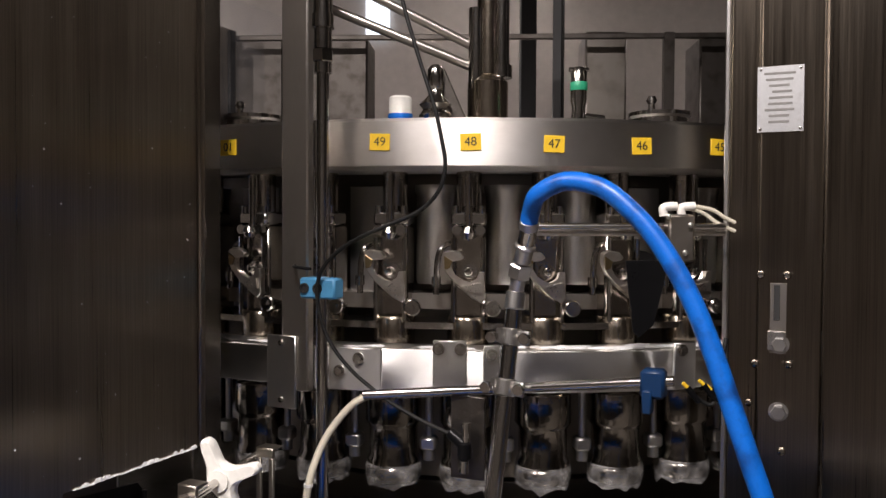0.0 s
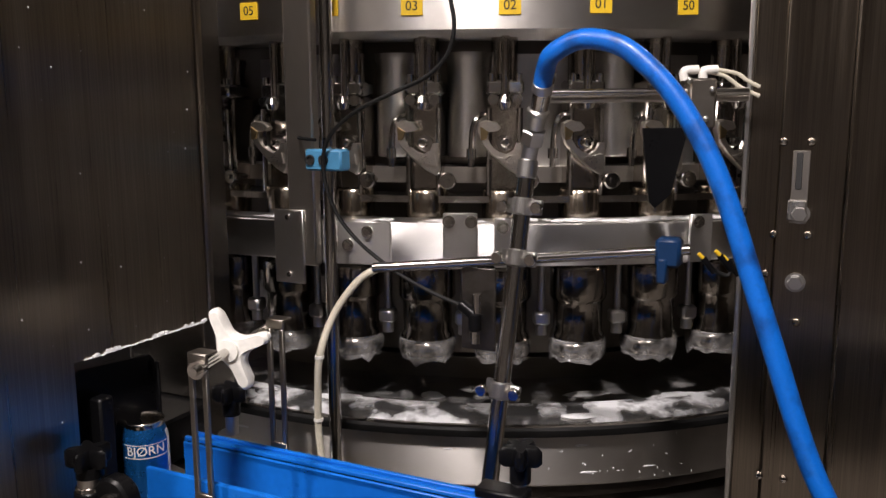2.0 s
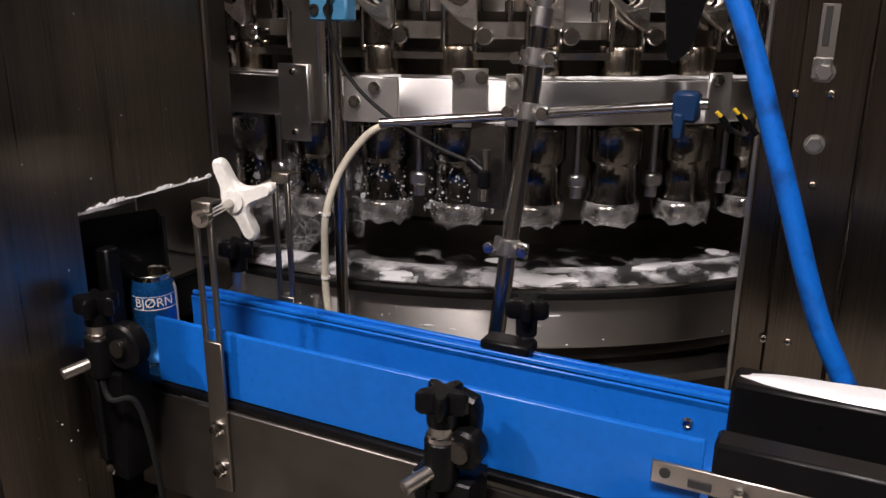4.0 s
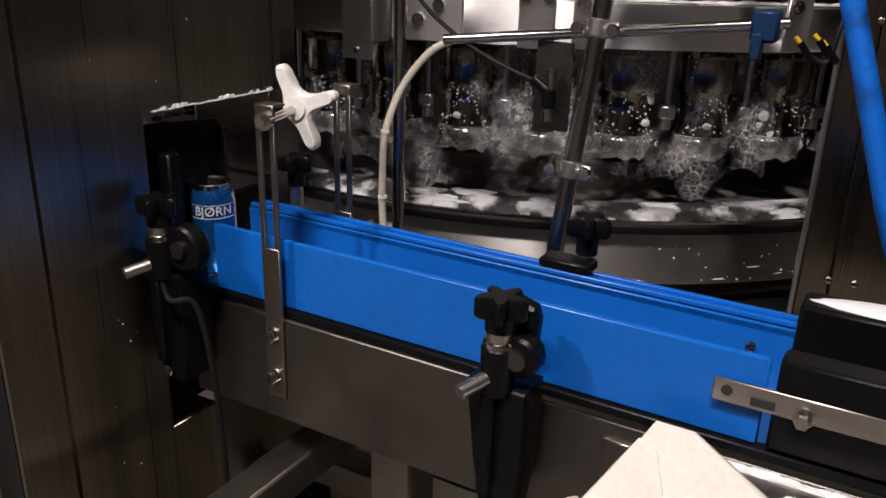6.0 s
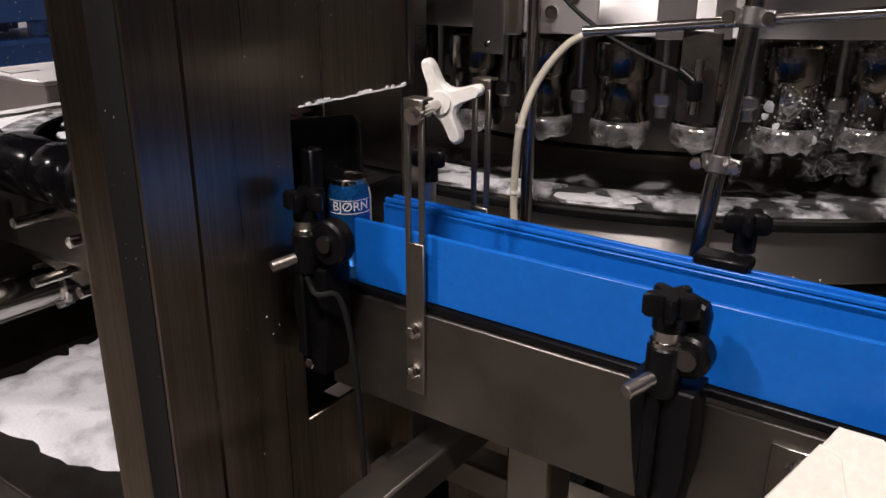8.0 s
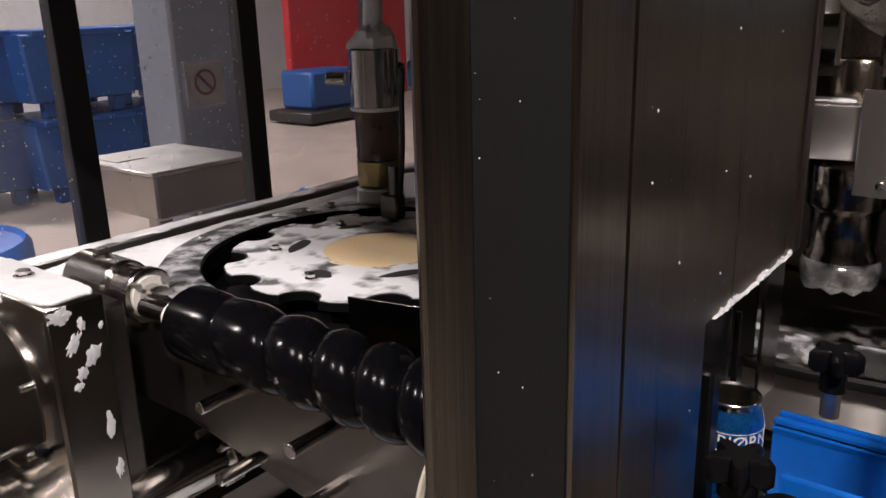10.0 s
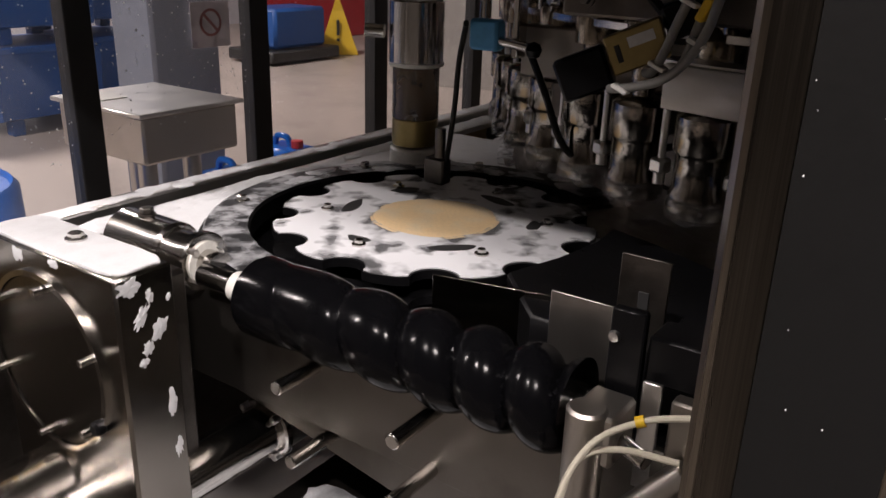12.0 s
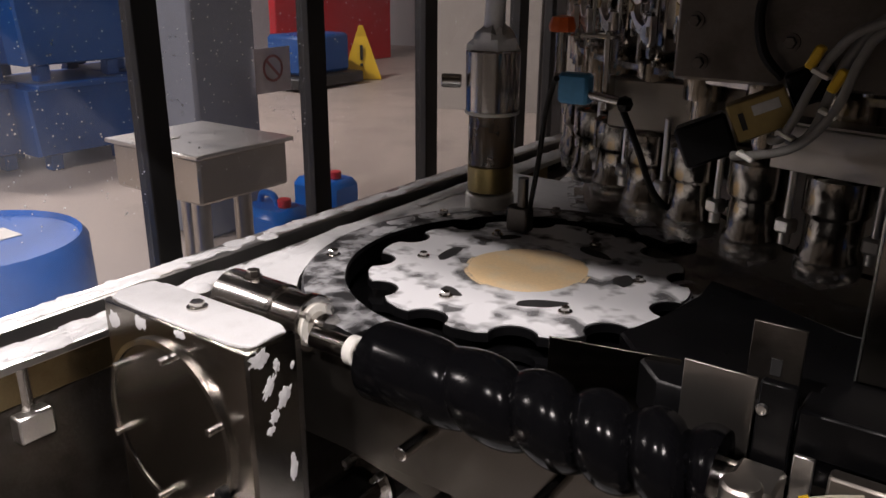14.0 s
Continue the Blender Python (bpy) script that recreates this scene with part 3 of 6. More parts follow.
        words("number", f"{k + 1:02d}", 0.0185, INK, s, Matrix(((0, 0, 1, 0.0009), (1, 0, 0, 0), (0, 1, 0, 0), (0, 0, 0, 1))))
        if k % 4 != 1:
            part("vent_canister", canister, None, c, m=turn @ pose(0.90, 0.06, 0))
        elif k % 2:
            part("vent_plate", shield, None, c, m=turn @ pose(0.885, 0.06, 0))
        if k % 7 == 3:
            part("vent_nozzle", hole, None, c, m=turn @ pose(0.88, 0.06, 1.41))
    # curtains of bubbles between the bells
    for i, (k0, k1, rad, low) in enumerate(((7.2, 13.2, 0.985, 1.03), (8.0, 10.6, 1.0, 1.06), (9.0, 13.6, 0.955, 1.0))):
        vs, fs, n, h = [], [], 90, 12
        for a in range(n + 1):
            ang = radians(ring_place(k0 + (k1 - k0) * a / n))
            base = low + 0.05 * noise.noise(Vector((a * 0.11, i * 5.0, 0)))
            for q in range(h + 1):
                r = rad + 0.016 * noise.noise(Vector((a * 0.2, q * 0.3, i)))
                vs.append((r * math.cos(ang), r * math.sin(ang), base + (1.228 - base) * q / h))
        for a in range(n):
            for q in range(h):
                fs.append((a * (h + 1) + q, (a + 1) * (h + 1) + q, (a + 1) * (h + 1) + q + 1, a * (h + 1) + q + 1))
        tagged(part("bubble_curtain", Shape().add(vs, fs), BUBBLES, c, "hanging film of clear beer bubbles"), kind="stuff")
    # what stands on the ring
    def on_ring(k, r):
        return pose(0, 0, 0, 0, 0, ring_place(k)) @ pose(r, 0, 1.64)
    cap_w = part("bottle_cap", Shape().lathe([(0.0, 0), (0.017, 0), (0.0185, 0.002), (0.0185, 0.008), (0.0175, 0.010), (0.0175, 0.034), (0.015, 0.037), (0, 0.037)], 20), WHITE, c, "white plastic bottle cap", on_ring(-2.15, 0.99))
    part("band", Shape().lathe([(0.0188, 0.001), (0.0192, 0.002), (0.0192, 0.009), (0.0188, 0.010)], 20, caps=False), HOSE, cap_w, "blue band")
    part("safety_valve", Shape().lathe([(0.0, 0), (0.024, 0), (0.026, 0.014), (0.020, 0.022), (0.026, 0.030), (0.012, 0.044), (0.010, 0.052), (0.013, 0.056), (0.013, 0.085), (0.008, 0.092), (0, 0.094)], 18), POLISH, c, "polished cone relief valve", on_ring(-2.55, 0.95))
    part("strut", Shape().box((0, 0, 0.03), (0.012, 0.022, 0.13), 0.002, pose(0, 0.02, 0, 24, 0, 0)), DULL, c, "", on_ring(-2.72, 0.93))
    mast = part("mast", Shape().lathe([(0.0, 0), (0.033, 0), (0.033, 0.072), (0.026, 0.08), (0.018, 0.085), (0.018, 0.25), (0.0, 0.25)], 24), NECK, c, "amber-stained steel mast", on_ring(-3.25, 0.90))
    part("cylinder", Shape().cyl((0, 0.022, 0.10), (0, 0.022, 0.25), 0.013, n=14).cyl((0, 0.022, 0.08), (0, 0.022, 0.1), 0.018, n=14).cyl((0.012, -0.02, 0.06), (0.012, -0.02, 0.19), 0.012, n=14), POLISH, mast)
    part("brace", Shape().cyl((0, 0.0, 0.088), (0.02, -0.26, 0.19), 0.0075, n=10).cyl((0, 0.0, 0.12), (0.02, -0.24, 0.235), 0.0075, n=10), STEEL, mast)
    gv = part("sample_valve", Shape().lathe([(0.0, 0), (0.012, 0), (0.010, 0.02), (0.0125, 0.03), (0.0125, 0.075), (0.007, 0.082), (0, 0.082)], 16).cyl((0, -0.015, 0.078), (0, 0.015, 0.078), 0.004, n=8).cyl((0, 0, 0.008), (0.0, 0.04, 0.004), 0.006, n=8), POLISH, c, "small steel sampling valve", on_ring(-4.35, 0.99))
    part("band", Shape().lathe([(0.0128, 0.046), (0.0134, 0.047), (0.0134, 0.058), (0.0128, 0.059)], 16, caps=False), GREEN, gv, "green band")
    for k in (-5.6, 0.15, 8, 14, 20, 27, 33, 40):
        fl = part("inspection_lid", Shape().lathe([(0.0, 0), (0.045, 0), (0.045, 0.012), (0.05, 0.016), (0.05, 0.022), (0, 0.024)], 20), POLISH, c, "", on_ring(k, 0.95))
        part("lid_knob", Shape().lathe([(0.0, 0.024), (0.006, 0.024), (0.005, 0.034), (0.009, 0.04), (0.006, 0.047), (0, 0.048)], 12, pose(0.01, -0.02, 0)), POLISH, fl)
    # foam on the table, joined
    fo = Shape()
    rr = random.Random(5)
    for i in range(46):
        a, r = rr.uniform(0, 360), rr.choice((rr.uniform(0.955, 0.985), rr.uniform(0.955, 0.985), rr.uniform(0.86, 0.95)))
        b = blob(i, rr.uniform(0.006, 0.02), rr.uniform(0.014, 0.05), rr.uniform(0.002, 0.006), 9, 3, 0.8)
        fo.add(b.v, b.f, pose(0, 0, 0, 0, 0, a) @ (pose(r, 0, 0.981, 0, 9, 0) if r > 0.952 else pose(r, 0, 0.9845)))
    # This film paints the lip's bright reflection along with its foam.
    tagged(part("lip_foam_sheen", Shape().lathe([(0.935, 0.9862), (0.965, 0.9858), (0.99, 0.9798), (0.9985, 0.9755)], 150, caps=False), LIPSHEEN, c, "patchy wet foam and painted lamp sheen on the lip"), kind="stuff")
    tagged(part("table_film", Shape().lathe([(0.80, 0.9858), (0.87, 0.9862), (0.934, 0.9858)], 150, caps=False), WETFILM, c, "thin wet film on the can table"), kind="stuff")
    dp = Shape()
    for i in range(150):
        a, zz = rr.choice((rr.uniform(0, 360), rr.gauss(250, 9), rr.gauss(196, 6), rr.gauss(120, 8))), 0.868 + 0.076 * rr.random() ** 1.5
        b = blob(i + 900, rr.uniform(0.0008, 0.0026), rr.uniform(0.0008, 0.0026) if i % 6 else rr.uniform(0.006, 0.016), 0.0012, 8, 3, 0.5)
        dp.add(b.v, b.f, pose(0, 0, 0, 0, 0, a) @ Matrix.Translation((0.9798, 0, zz)) @ pose(0, 0, 0, 0, 90, 0))
    tagged(part("drum_splashes", dp, FOAM, c, "white splashes on the drum wall"), kind="stuff")
    tagged(part("table_foam", fo, FOAM, c, "patches of white foam"), kind="stuff")
    return c


def fixed_ring():
    """The still guide band round the carousel, with its plates and bolts."""
    t = thing("guide_ring", at(*HUB, 0, 0, 0, -TURN), "curved stainless guide band with bolted plates around the filler", "guide ring")
    # The middle bands take the paler copy, as if catching the lamp.
    for nm, a0, a1, z0, z1, mt in (("band", -128, -98.2, 1.236, 1.293, RINGSTEEL), ("band", -97.6, -92.2, 1.233, 1.296, LITSTEEL), ("band", -91.8, -72, 1.234, 1.294, LITSTEEL), ("band", -71.5, -40, 1.236, 1.293, RINGSTEEL)):
        part(nm, Shape().lathe([(1.036, z0), (1.046, z0), (1.047, z0 + 0.002), (1.047, z1 - 0.002), (1.046, z1), (1.036, z1)], 30, arc=(a0, a1), caps=False), mt, t)
    part("shelf", Shape().lathe([(0.985, 1.290), (1.036, 1.290), (1.036, 1.296), (0.985, 1.296)], 60, arc=(-130, -40), caps=False), BRIGHT, t)

    rr, sf = random.Random(17), Shape()
    for i in range(70):
        b = blob(i + 40, rr.uniform(0.004, 0.011), rr.uniform(0.006, 0.022), rr.uniform(0.001, 0.004), 10, 3, 0.35)
        sf.add(b.v, b.f, pose(0, 0, 0, 0, 0, rr.choice((rr.uniform(-125, -45), rr.gauss(-76, 5)))) @ pose(rr.uniform(1.0, 1.03), 0, 1.2955))
    tagged(part("shelf_foam", sf, FOAM, t, "specks of white foam on the shelf"), kind="stuff")

    def plate(a, w, z0, z1, mt, bolts, r=1.05, lab=""):
        m = pose(0, 0, 0, 0, 0, a) @ pose(r, 0, 0)
        p = part("plate", Shape().box((0, 0, (z0 + z1) / 2), (0.006, w, z1 - z0), 0.002), mt, t, lab, m)
        for y, z in bolts:
            part("bolt", Shape().lathe([(0, 0), (0.009, 0), (0.009, 0.003), (0, 0.003)], 16, pose(0, 0, 0, 0, 90, 0)).prism(hexa(0.0065), 0.003, 0.009, pose(0, 0, 0, 0, 90, 0), 0.0008), POLISH, p, m=pose(0.003, y, z))
    plate(-100.1, 0.105, 1.233, 1.297, LITSTEEL, ((0.018, 1.282), (-0.012, 1.262)))
    plate(-91.7, 0.049, 1.231, 1.312, BRIGHT, ((-0.016, 1.300), (0.016, 1.300)), 1.056)
    plate(-88.4, 0.024, 1.233, 1.305, BRIGHT, ((0, 1.292),), 1.053)
    plate(-72.4, 0.036, 1.236, 1.306, BRIGHT, ((-0.006, 1.295),), 1.053)


def lower_machine():
    t = thing("filler_plinth", at(*HUB, 0), "dark stainless base frame under the filler carousel", "machine base")
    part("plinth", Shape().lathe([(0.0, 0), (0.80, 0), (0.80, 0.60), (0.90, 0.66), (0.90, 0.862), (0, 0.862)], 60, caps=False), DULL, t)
    part("splash_ring", Shape().lathe([(0.92, 0.80), (1.0, 0.80), (1.0, 0.815), (0.92, 0.815)], 90, caps=False), STEEL, t)


# ---- cabinet ----
def left_cabinet():
    t = thing("cabinet_post", at(-0.72, 0.42, 0), "tall brushed stainless cabinet post with a can opening", "machine cabinet")
    part("corner_post", Shape().prism([(0, 0.0245), (0, 0.0835), (-0.098, 0.0835), (-0.100, 0.034), (-0.079, 0.0415), (-0.002, 0.0225)], 0.02, 2.45), PANEL, t, "folded brushed steel corner post")
    part("door_strip", Shape().prism([(-0.0765, 0.0385), (-0.0785, 0.0345), (-0.0935, 0.0125), (-0.097, 0.0115), (-0.101, 0.014), (-0.101, 0.0325), (-0.0795, 0.0400)], 0.02, 2.45), PANEL, t, "pale brushed steel door strip")
    # Black colour stands in for the dark hall reflected in this facet.
    part("dark_facet", Shape().prism([(-0.0035, 0.0215), (-0.0760, 0.0370), (-0.0764, 0.0395), (-0.0030, 0.0240)], 0.02, 2.45), RUBBER, t, "smooth front facet, coloured black for the dark it mirrors")
    rd, dr = random.Random(31), Shape()
    for i in range(26):
        w, z, r = rd.random(), rd.uniform(0.9, 1.6), rd.choice((0.0003, 0.0004, 0.0006))
        dr.add([(-r, 0, 0), (0, 0, -r * 1.4), (r, 0, 0), (0, 0, r * 1.4), (0, -r * 0.7, 0)], [(0, 1, 4), (1, 2, 4), (2, 3, 4), (3, 0, 4)], pose(-0.0035 - 0.0725 * w, 0.0214 + 0.0155 * w, z))
    for i in range(90):
        s = rd.choice((0.0005, 0.0006, 0.0008, 0.0012))
        y, z = rd.uniform(0.10, 0.445), rd.uniform(0.70, 1.75)
        if z > 1.19 or y < 0.22:
            dr.add([(0, -s, 0), (0, 0, -s * 1.3), (0, s, 0), (0, 0, s * 1.3), (s * 0.7, 0, 0)], [(0, 1, 4), (1, 2, 4), (2, 3, 4), (3, 0, 4)], pose(0.0001, y, z))
    tagged(part("drops", dr, FOAM, t, "dried white splashes"), kind="stuff")
    part("side_panel", Shape().prism([(0.0885, 0.02), (0.0885, 2.45), (0.450, 2.45), (0.450, 1.170), (0.228, 1.170), (0.228, 0.02)], -0.009, 0.0, Matrix(((0, 0, 1, 0), (1, 0, 0, 0), (0, 1, 0, 0), (0, 0, 0, 1)))), PANEL, t, "tall brushed steel panel cut out for the cans")
    part("edge_strip", Shape().box((-0.02, 0.457, 1.81), (0.05, 0.012, 1.28), 0.003), PANEL, t)
    part("lower_panel", Shape().box((-0.0045, 0.343, 0.38), (0.009, 0.228, 0.755), 0.002), PANEL, t)
    part("guard_plate", Shape().prism([(0.0, 0.0), (0.148, 0.0), (0.148, 0.365), (0.14, 0.375), (0.03, 0.385), (0.0, 0.37)], 0, 0.004, Matrix(((0, 0, 1, -0.03), (1, 0, 0, 0.226), (0, 1, 0, 0.765), (0, 0, 0, 1)))), BLACK, t, "black plastic guard inside the opening")
    part("guide_stop", Shape().box((-0.012, 0.272, 1.02), (0.020, 0.022, 0.19), 0.003), BLACK, t, "black upright guide stop")
    br = part("brush", Shape().box((0, 0, 0), (0.006, 0.004, 0.30), 0.001), BLACK, t, m=pose(-0.02, 0.372, 0.98))
    for i in range(14):
        part("bristle", Shape().box((0.004, -0.006, -0.02 + i * 0.0075), (0.003, 0.009, 0.0028), 0.0004), TEAL, br)
    part("inner_sheet", Shape().box((-0.025, 0.497, 1.72), (0.004, 0.060, 1.46), 0.001), MIRROR, t, "dark wet steel inner sheet")
    # foam along the opening's upper edge
    rr = random.Random(3)
    fo = Shape()
    for i in range(48):
        b = blob(i, rr.uniform(0.0015, 0.003), rr.uniform(0.003, 0.007), rr.choice((0.0008, 0.001, 0.0013, 0.0042)), 8, 4, 0.6)
        fo.add(b.v, b.f, pose(0.001, 0.246 + i * 0.0042, 1.1692 + rr.uniform(0, 0.001)))
    tagged(part("foam_edge", fo, FOAM, t, "line of white foam"), kind="stuff")


def right_cabinet():
    t = thing("machine_cabinet", at(-0.066, 1.245, 0), "tall brushed stainless cabinet door frame with bolts", "machine cabinet")
    part("edge", Shape().box((0.004, 0.0, 1.2), (0.007, 0.03, 2.4), 0.002), BRIGHT, t)
    part("inner_frame", Shape().box((0.028, 0.012, 1.2), (0.040, 0.03, 2.4), 0.002), PANEL, t)
    part("middle_panel", Shape().box((0.0905, 0.006, 1.2), (0.083, 0.03, 2.4), 0.002), PANEL, t)
    part("outer_panel", Shape().box((0.335, 0.002, 1.2), (0.404, 0.034, 2.4), 0.003), PANEL, t)
    np_ = part("name_plate", Shape().box((0, 0, 0), (0.061, 0.0016, 0.093), 0.0005), SILVER, t, "small engraved machine plate", pose(0.0745, -0.0105, 1.66))
    for x, z in ((-0.026, 0.042), (0.026, 0.042), (-0.026, -0.042), (0.026, -0.042)):
        part("rivet", Shape().lathe([(0, 0.002), (0.0015, 0.0016), (0.0022, 0)], 10, pose(x, -0.0008, z, 90)), POLISH, np_)
    rr = random.Random(8)
    for i in range(9):
        part("text_bar", Shape().box((rr.uniform(-0.002, 0.002), -0.0010, 0.036 - i * 0.0085), (rr.uniform(0.022, 0.042), 0.0006, 0.0032), 0.0002), GREYCABLE, np_)
    hx = Shape().lathe([(0, 0), (0.0135, 0), (0.0135, 0.003), (0, 0.003)], 18, pose(0, 0, 0, 90)).prism(hexa(0.0105), 0.003, 0.013, pose(0, 0, 0, 90), 0.001).mesh("bolt", BRIGHT)
    for z in (1.313, 1.217):
        part("bolt", hx, None, t, m=pose(0.078, -0.0095, z))
    part("latch_plate", Shape().box((0.074, -0.0125, 1.318), (0.024, 0.007, 0.028), 0.002), BRIGHT, t)
    part("slot_plate", Shape().box((0.076, -0.0105, 1.35), (0.022, 0.003, 0.10), 0.001), STEEL, t)
    part("slot", Shape().box((0.074, -0.0125, 1.372), (0.008, 0.002, 0.05), 0.001), DARK, t)
    sc = Shape().lathe([(0, 0.006), (0.004, 0.005), (0.0058, 0.002), (0.006, 0)], 14, pose(0, 0, 0, 90)).mesh("screw", POLISH)
    for x, z in ((0.052, 1.411), (0.087, 1.411), (0.046, 1.283), (0.09, 1.284), (0.038, 1.226), (0.083, 1.16), (0.047, 0.925), (0.08, 0.926)):
        part("screw", sc, None, t, m=pose(x, -0.0095, z))


# ---- conveyor ----
def conveyor():
    t = thing("can_conveyor", at(-0.70, 0.75, 0), "can conveyor with tall bright blue plastic side guides", "conveyor")
    part("near_guide", Shape().box((0.353, -0.0555, 0.996), (0.638, 0.007, 0.083), 0.0015), BLUE, t, "bright blue plastic side guide")
    g2 = part("far_guide", Shape().box((0.34, 0.045, 0.988), (0.68, 0.012, 0.078), 0.0015), BLUE, t, "bright blue plastic side guide")
    part("cap_rail", Shape().box((0.34, 0.056, 1.022), (0.682, 0.034, 0.010), 0.003).box((0.34, 0.066, 1.010), (0.682, 0.010, 0.018), 0.002), BLUE, g2)
    part("cap_rib", Shape().box((0.34, 0.046, 1.0295), (0.682, 0.006, 0.006), 0.0015).box((0.34, 0.064, 1.029), (0.682, 0.006, 0.005), 0.0015), BLUE, g2)
    part("guide_screw", Shape().lathe([(0, 0.004), (0.004, 0.003), (0.006, 0)], 14, pose(0.643, 0.0385, 1.0, 90)), POLISH, g2)
    part("wear_strip", Shape().box((0.46, -0.058, 0.949), (1.08, 0.016, 0.010), 0.002), BLACK, t)
    for k in range(26):
        part("belt_link", Shape().box((-0.30 + k * 0.052, -0.004, 0.944), (0.050, 0.088, 0.008), 0.002) if k == 0 else bpy.data.objects["belt_link"].data, STEEL if k else POLISH, t, m=pose(k * 0.052 * (k > 0), 0, 0))
    part("side_plate", Shape().box((0.225, -0.069, 0.877), (0.45, 0.006, 0.136), 0.0015), PLATING, t)
    part("end_plate", Shape().box((0.70, -0.067, 0.872), (0.49, 0.006, 0.136), 0.0015), PLATING, t)
    part("back_plate", Shape().box((0.50, 0.07, 0.877), (1.0, 0.006, 0.136), 0.0015), PLATING, t)
    part("drip_lip", Shape().box((0.80, -0.09, 0.934), (0.34, 0.045, 0.006), 0.002), SOILED, t)
    part("lip_bead", Shape().tube([(0.64, -0.112, 0.932), (0.75, -0.112, 0.932), (0.955, -0.112, 0.932), (0.97, -0.104, 0.932), (0.972, -0.075, 0.932)], 0.0055, 10, 6), POLISH, t, "rolled bright edge")
    part("plate_bolt", Shape().box((0.565, -0.0715, 0.895), (0.05, 0.004, 0.055), 0.001).lathe([(0, 0), (0.012, 0), (0.012, 0.003), (0, 0.003)], 18, pose(0.565, -0.0735, 0.897, 90)).prism(hexa(0.0095), 0.003, 0.014, pose(0.565, -0.0735, 0.897, 90), 0.001), POLISH, t)
    fr = part("end_guide", Shape().box((0.80, -0.052, 1.000), (0.24, 0.03, 0.086), 0.003).box((0.80, 0.054, 1.010), (0.24, 0.044, 0.092), 0.004), BLACK, t, "black plastic end guides")
    b = puddle(3.3, 0.118, 0.019, 0.006, 0.12)
    tagged(part("foam_cap", Shape().add(b.v, b.f, pose(0.80, 0.054, 1.056)), FOAM, fr, "white foam"), kind="stuff")
    st = part("strap", Shape().box((0.71, -0.066, 1.003), (0.16, 0.004, 0.022), 0.001).box((0.86, -0.066, 0.999), (0.16, 0.006, 0.030), 0.001), STEEL_H, t, "slotted steel joining strap")
    part("strap_bolt", Shape().lathe([(0, 0), (0.009, 0), (0.009, 0.003), (0, 0.003)], 16, pose(0.705, -0.068, 0.998, 90)).prism(hexa(0.0065), 0.003, 0.013, pose(0.705, -0.068, 0.998, 90)), POLISH, st)
    part("strap_slot", Shape().box((0.672, -0.0682, 1.000), (0.020, 0.002, 0.008), 0.0005).cyl((0.642, -0.0690, 1.004), (0.642, -0.066, 1.004), 0.005, n=12), DARK, st)
    rr = random.Random(4)
    fo = Shape()
    for i in range(60):
        b = blob(i, rr.uniform(0.012, 0.022), rr.uniform(0.003, 0.005), rr.uniform(0.002, 0.005), 9, 4, 0.5)
        fo.add(b.v, b.f, pose(0.635 + i * 0.0055, -0.076 + rr.uniform(-0.0015, 0.0015), 0.9365))
    for x, y, rx in ((0.66, -0.099, 0.012), (0.71, -0.101, 0.009)):
        b = blob(int(x * 100), rx, 0.007, 0.004, 14, 4, 0.5)
        fo.add(b.v, b.f, pose(x, y, 0.9365))
    tagged(part("lip_foam", fo, FOAM, t, "white foam on the lip"), kind="stuff")


def slotted_bar(u, v, z0, z1, bolts):
    t = thing("slotted_bar", at(u, v, 0), "upright slotted flat steel bar beside the blue guide", "bracket", "slotted bars")
    w, h = 0.026, 0.005
    zs = z1 - 0.012
    part("bar", Shape().box((0, 0, (z0 + zs - 0.15) / 2), (w, h, zs - 0.15 - z0), 0.001), SOILED, t)
    part("slot_side", Shape().box((-0.0095, 0, zs - 0.075), (0.007, h, 0.15), 0.001), SOILED, t)
    part("slot_side", Shape().box((0.0095, 0, zs - 0.075), (0.007, h, 0.15), 0.001), SOILED, t)
    part("bar_top", Shape().box((0, 0, z1 - 0.006), (w, h, 0.012), 0.001).box((0, 0.008, z1 - 0.001), (w, 0.02, 0.003), 0.001), SOILED, t)
    for z in bolts:
        part("bolt", Shape().lathe([(0, 0), (0.0095, 0), (0.0095, 0.003), (0, 0.003)], 16, pose(0.0, -h / 2, z, 90)).prism(hexa(0.0075), 0.003, 0.010, pose(0.0, -h / 2, z, 90), 0.001), POLISH, t)


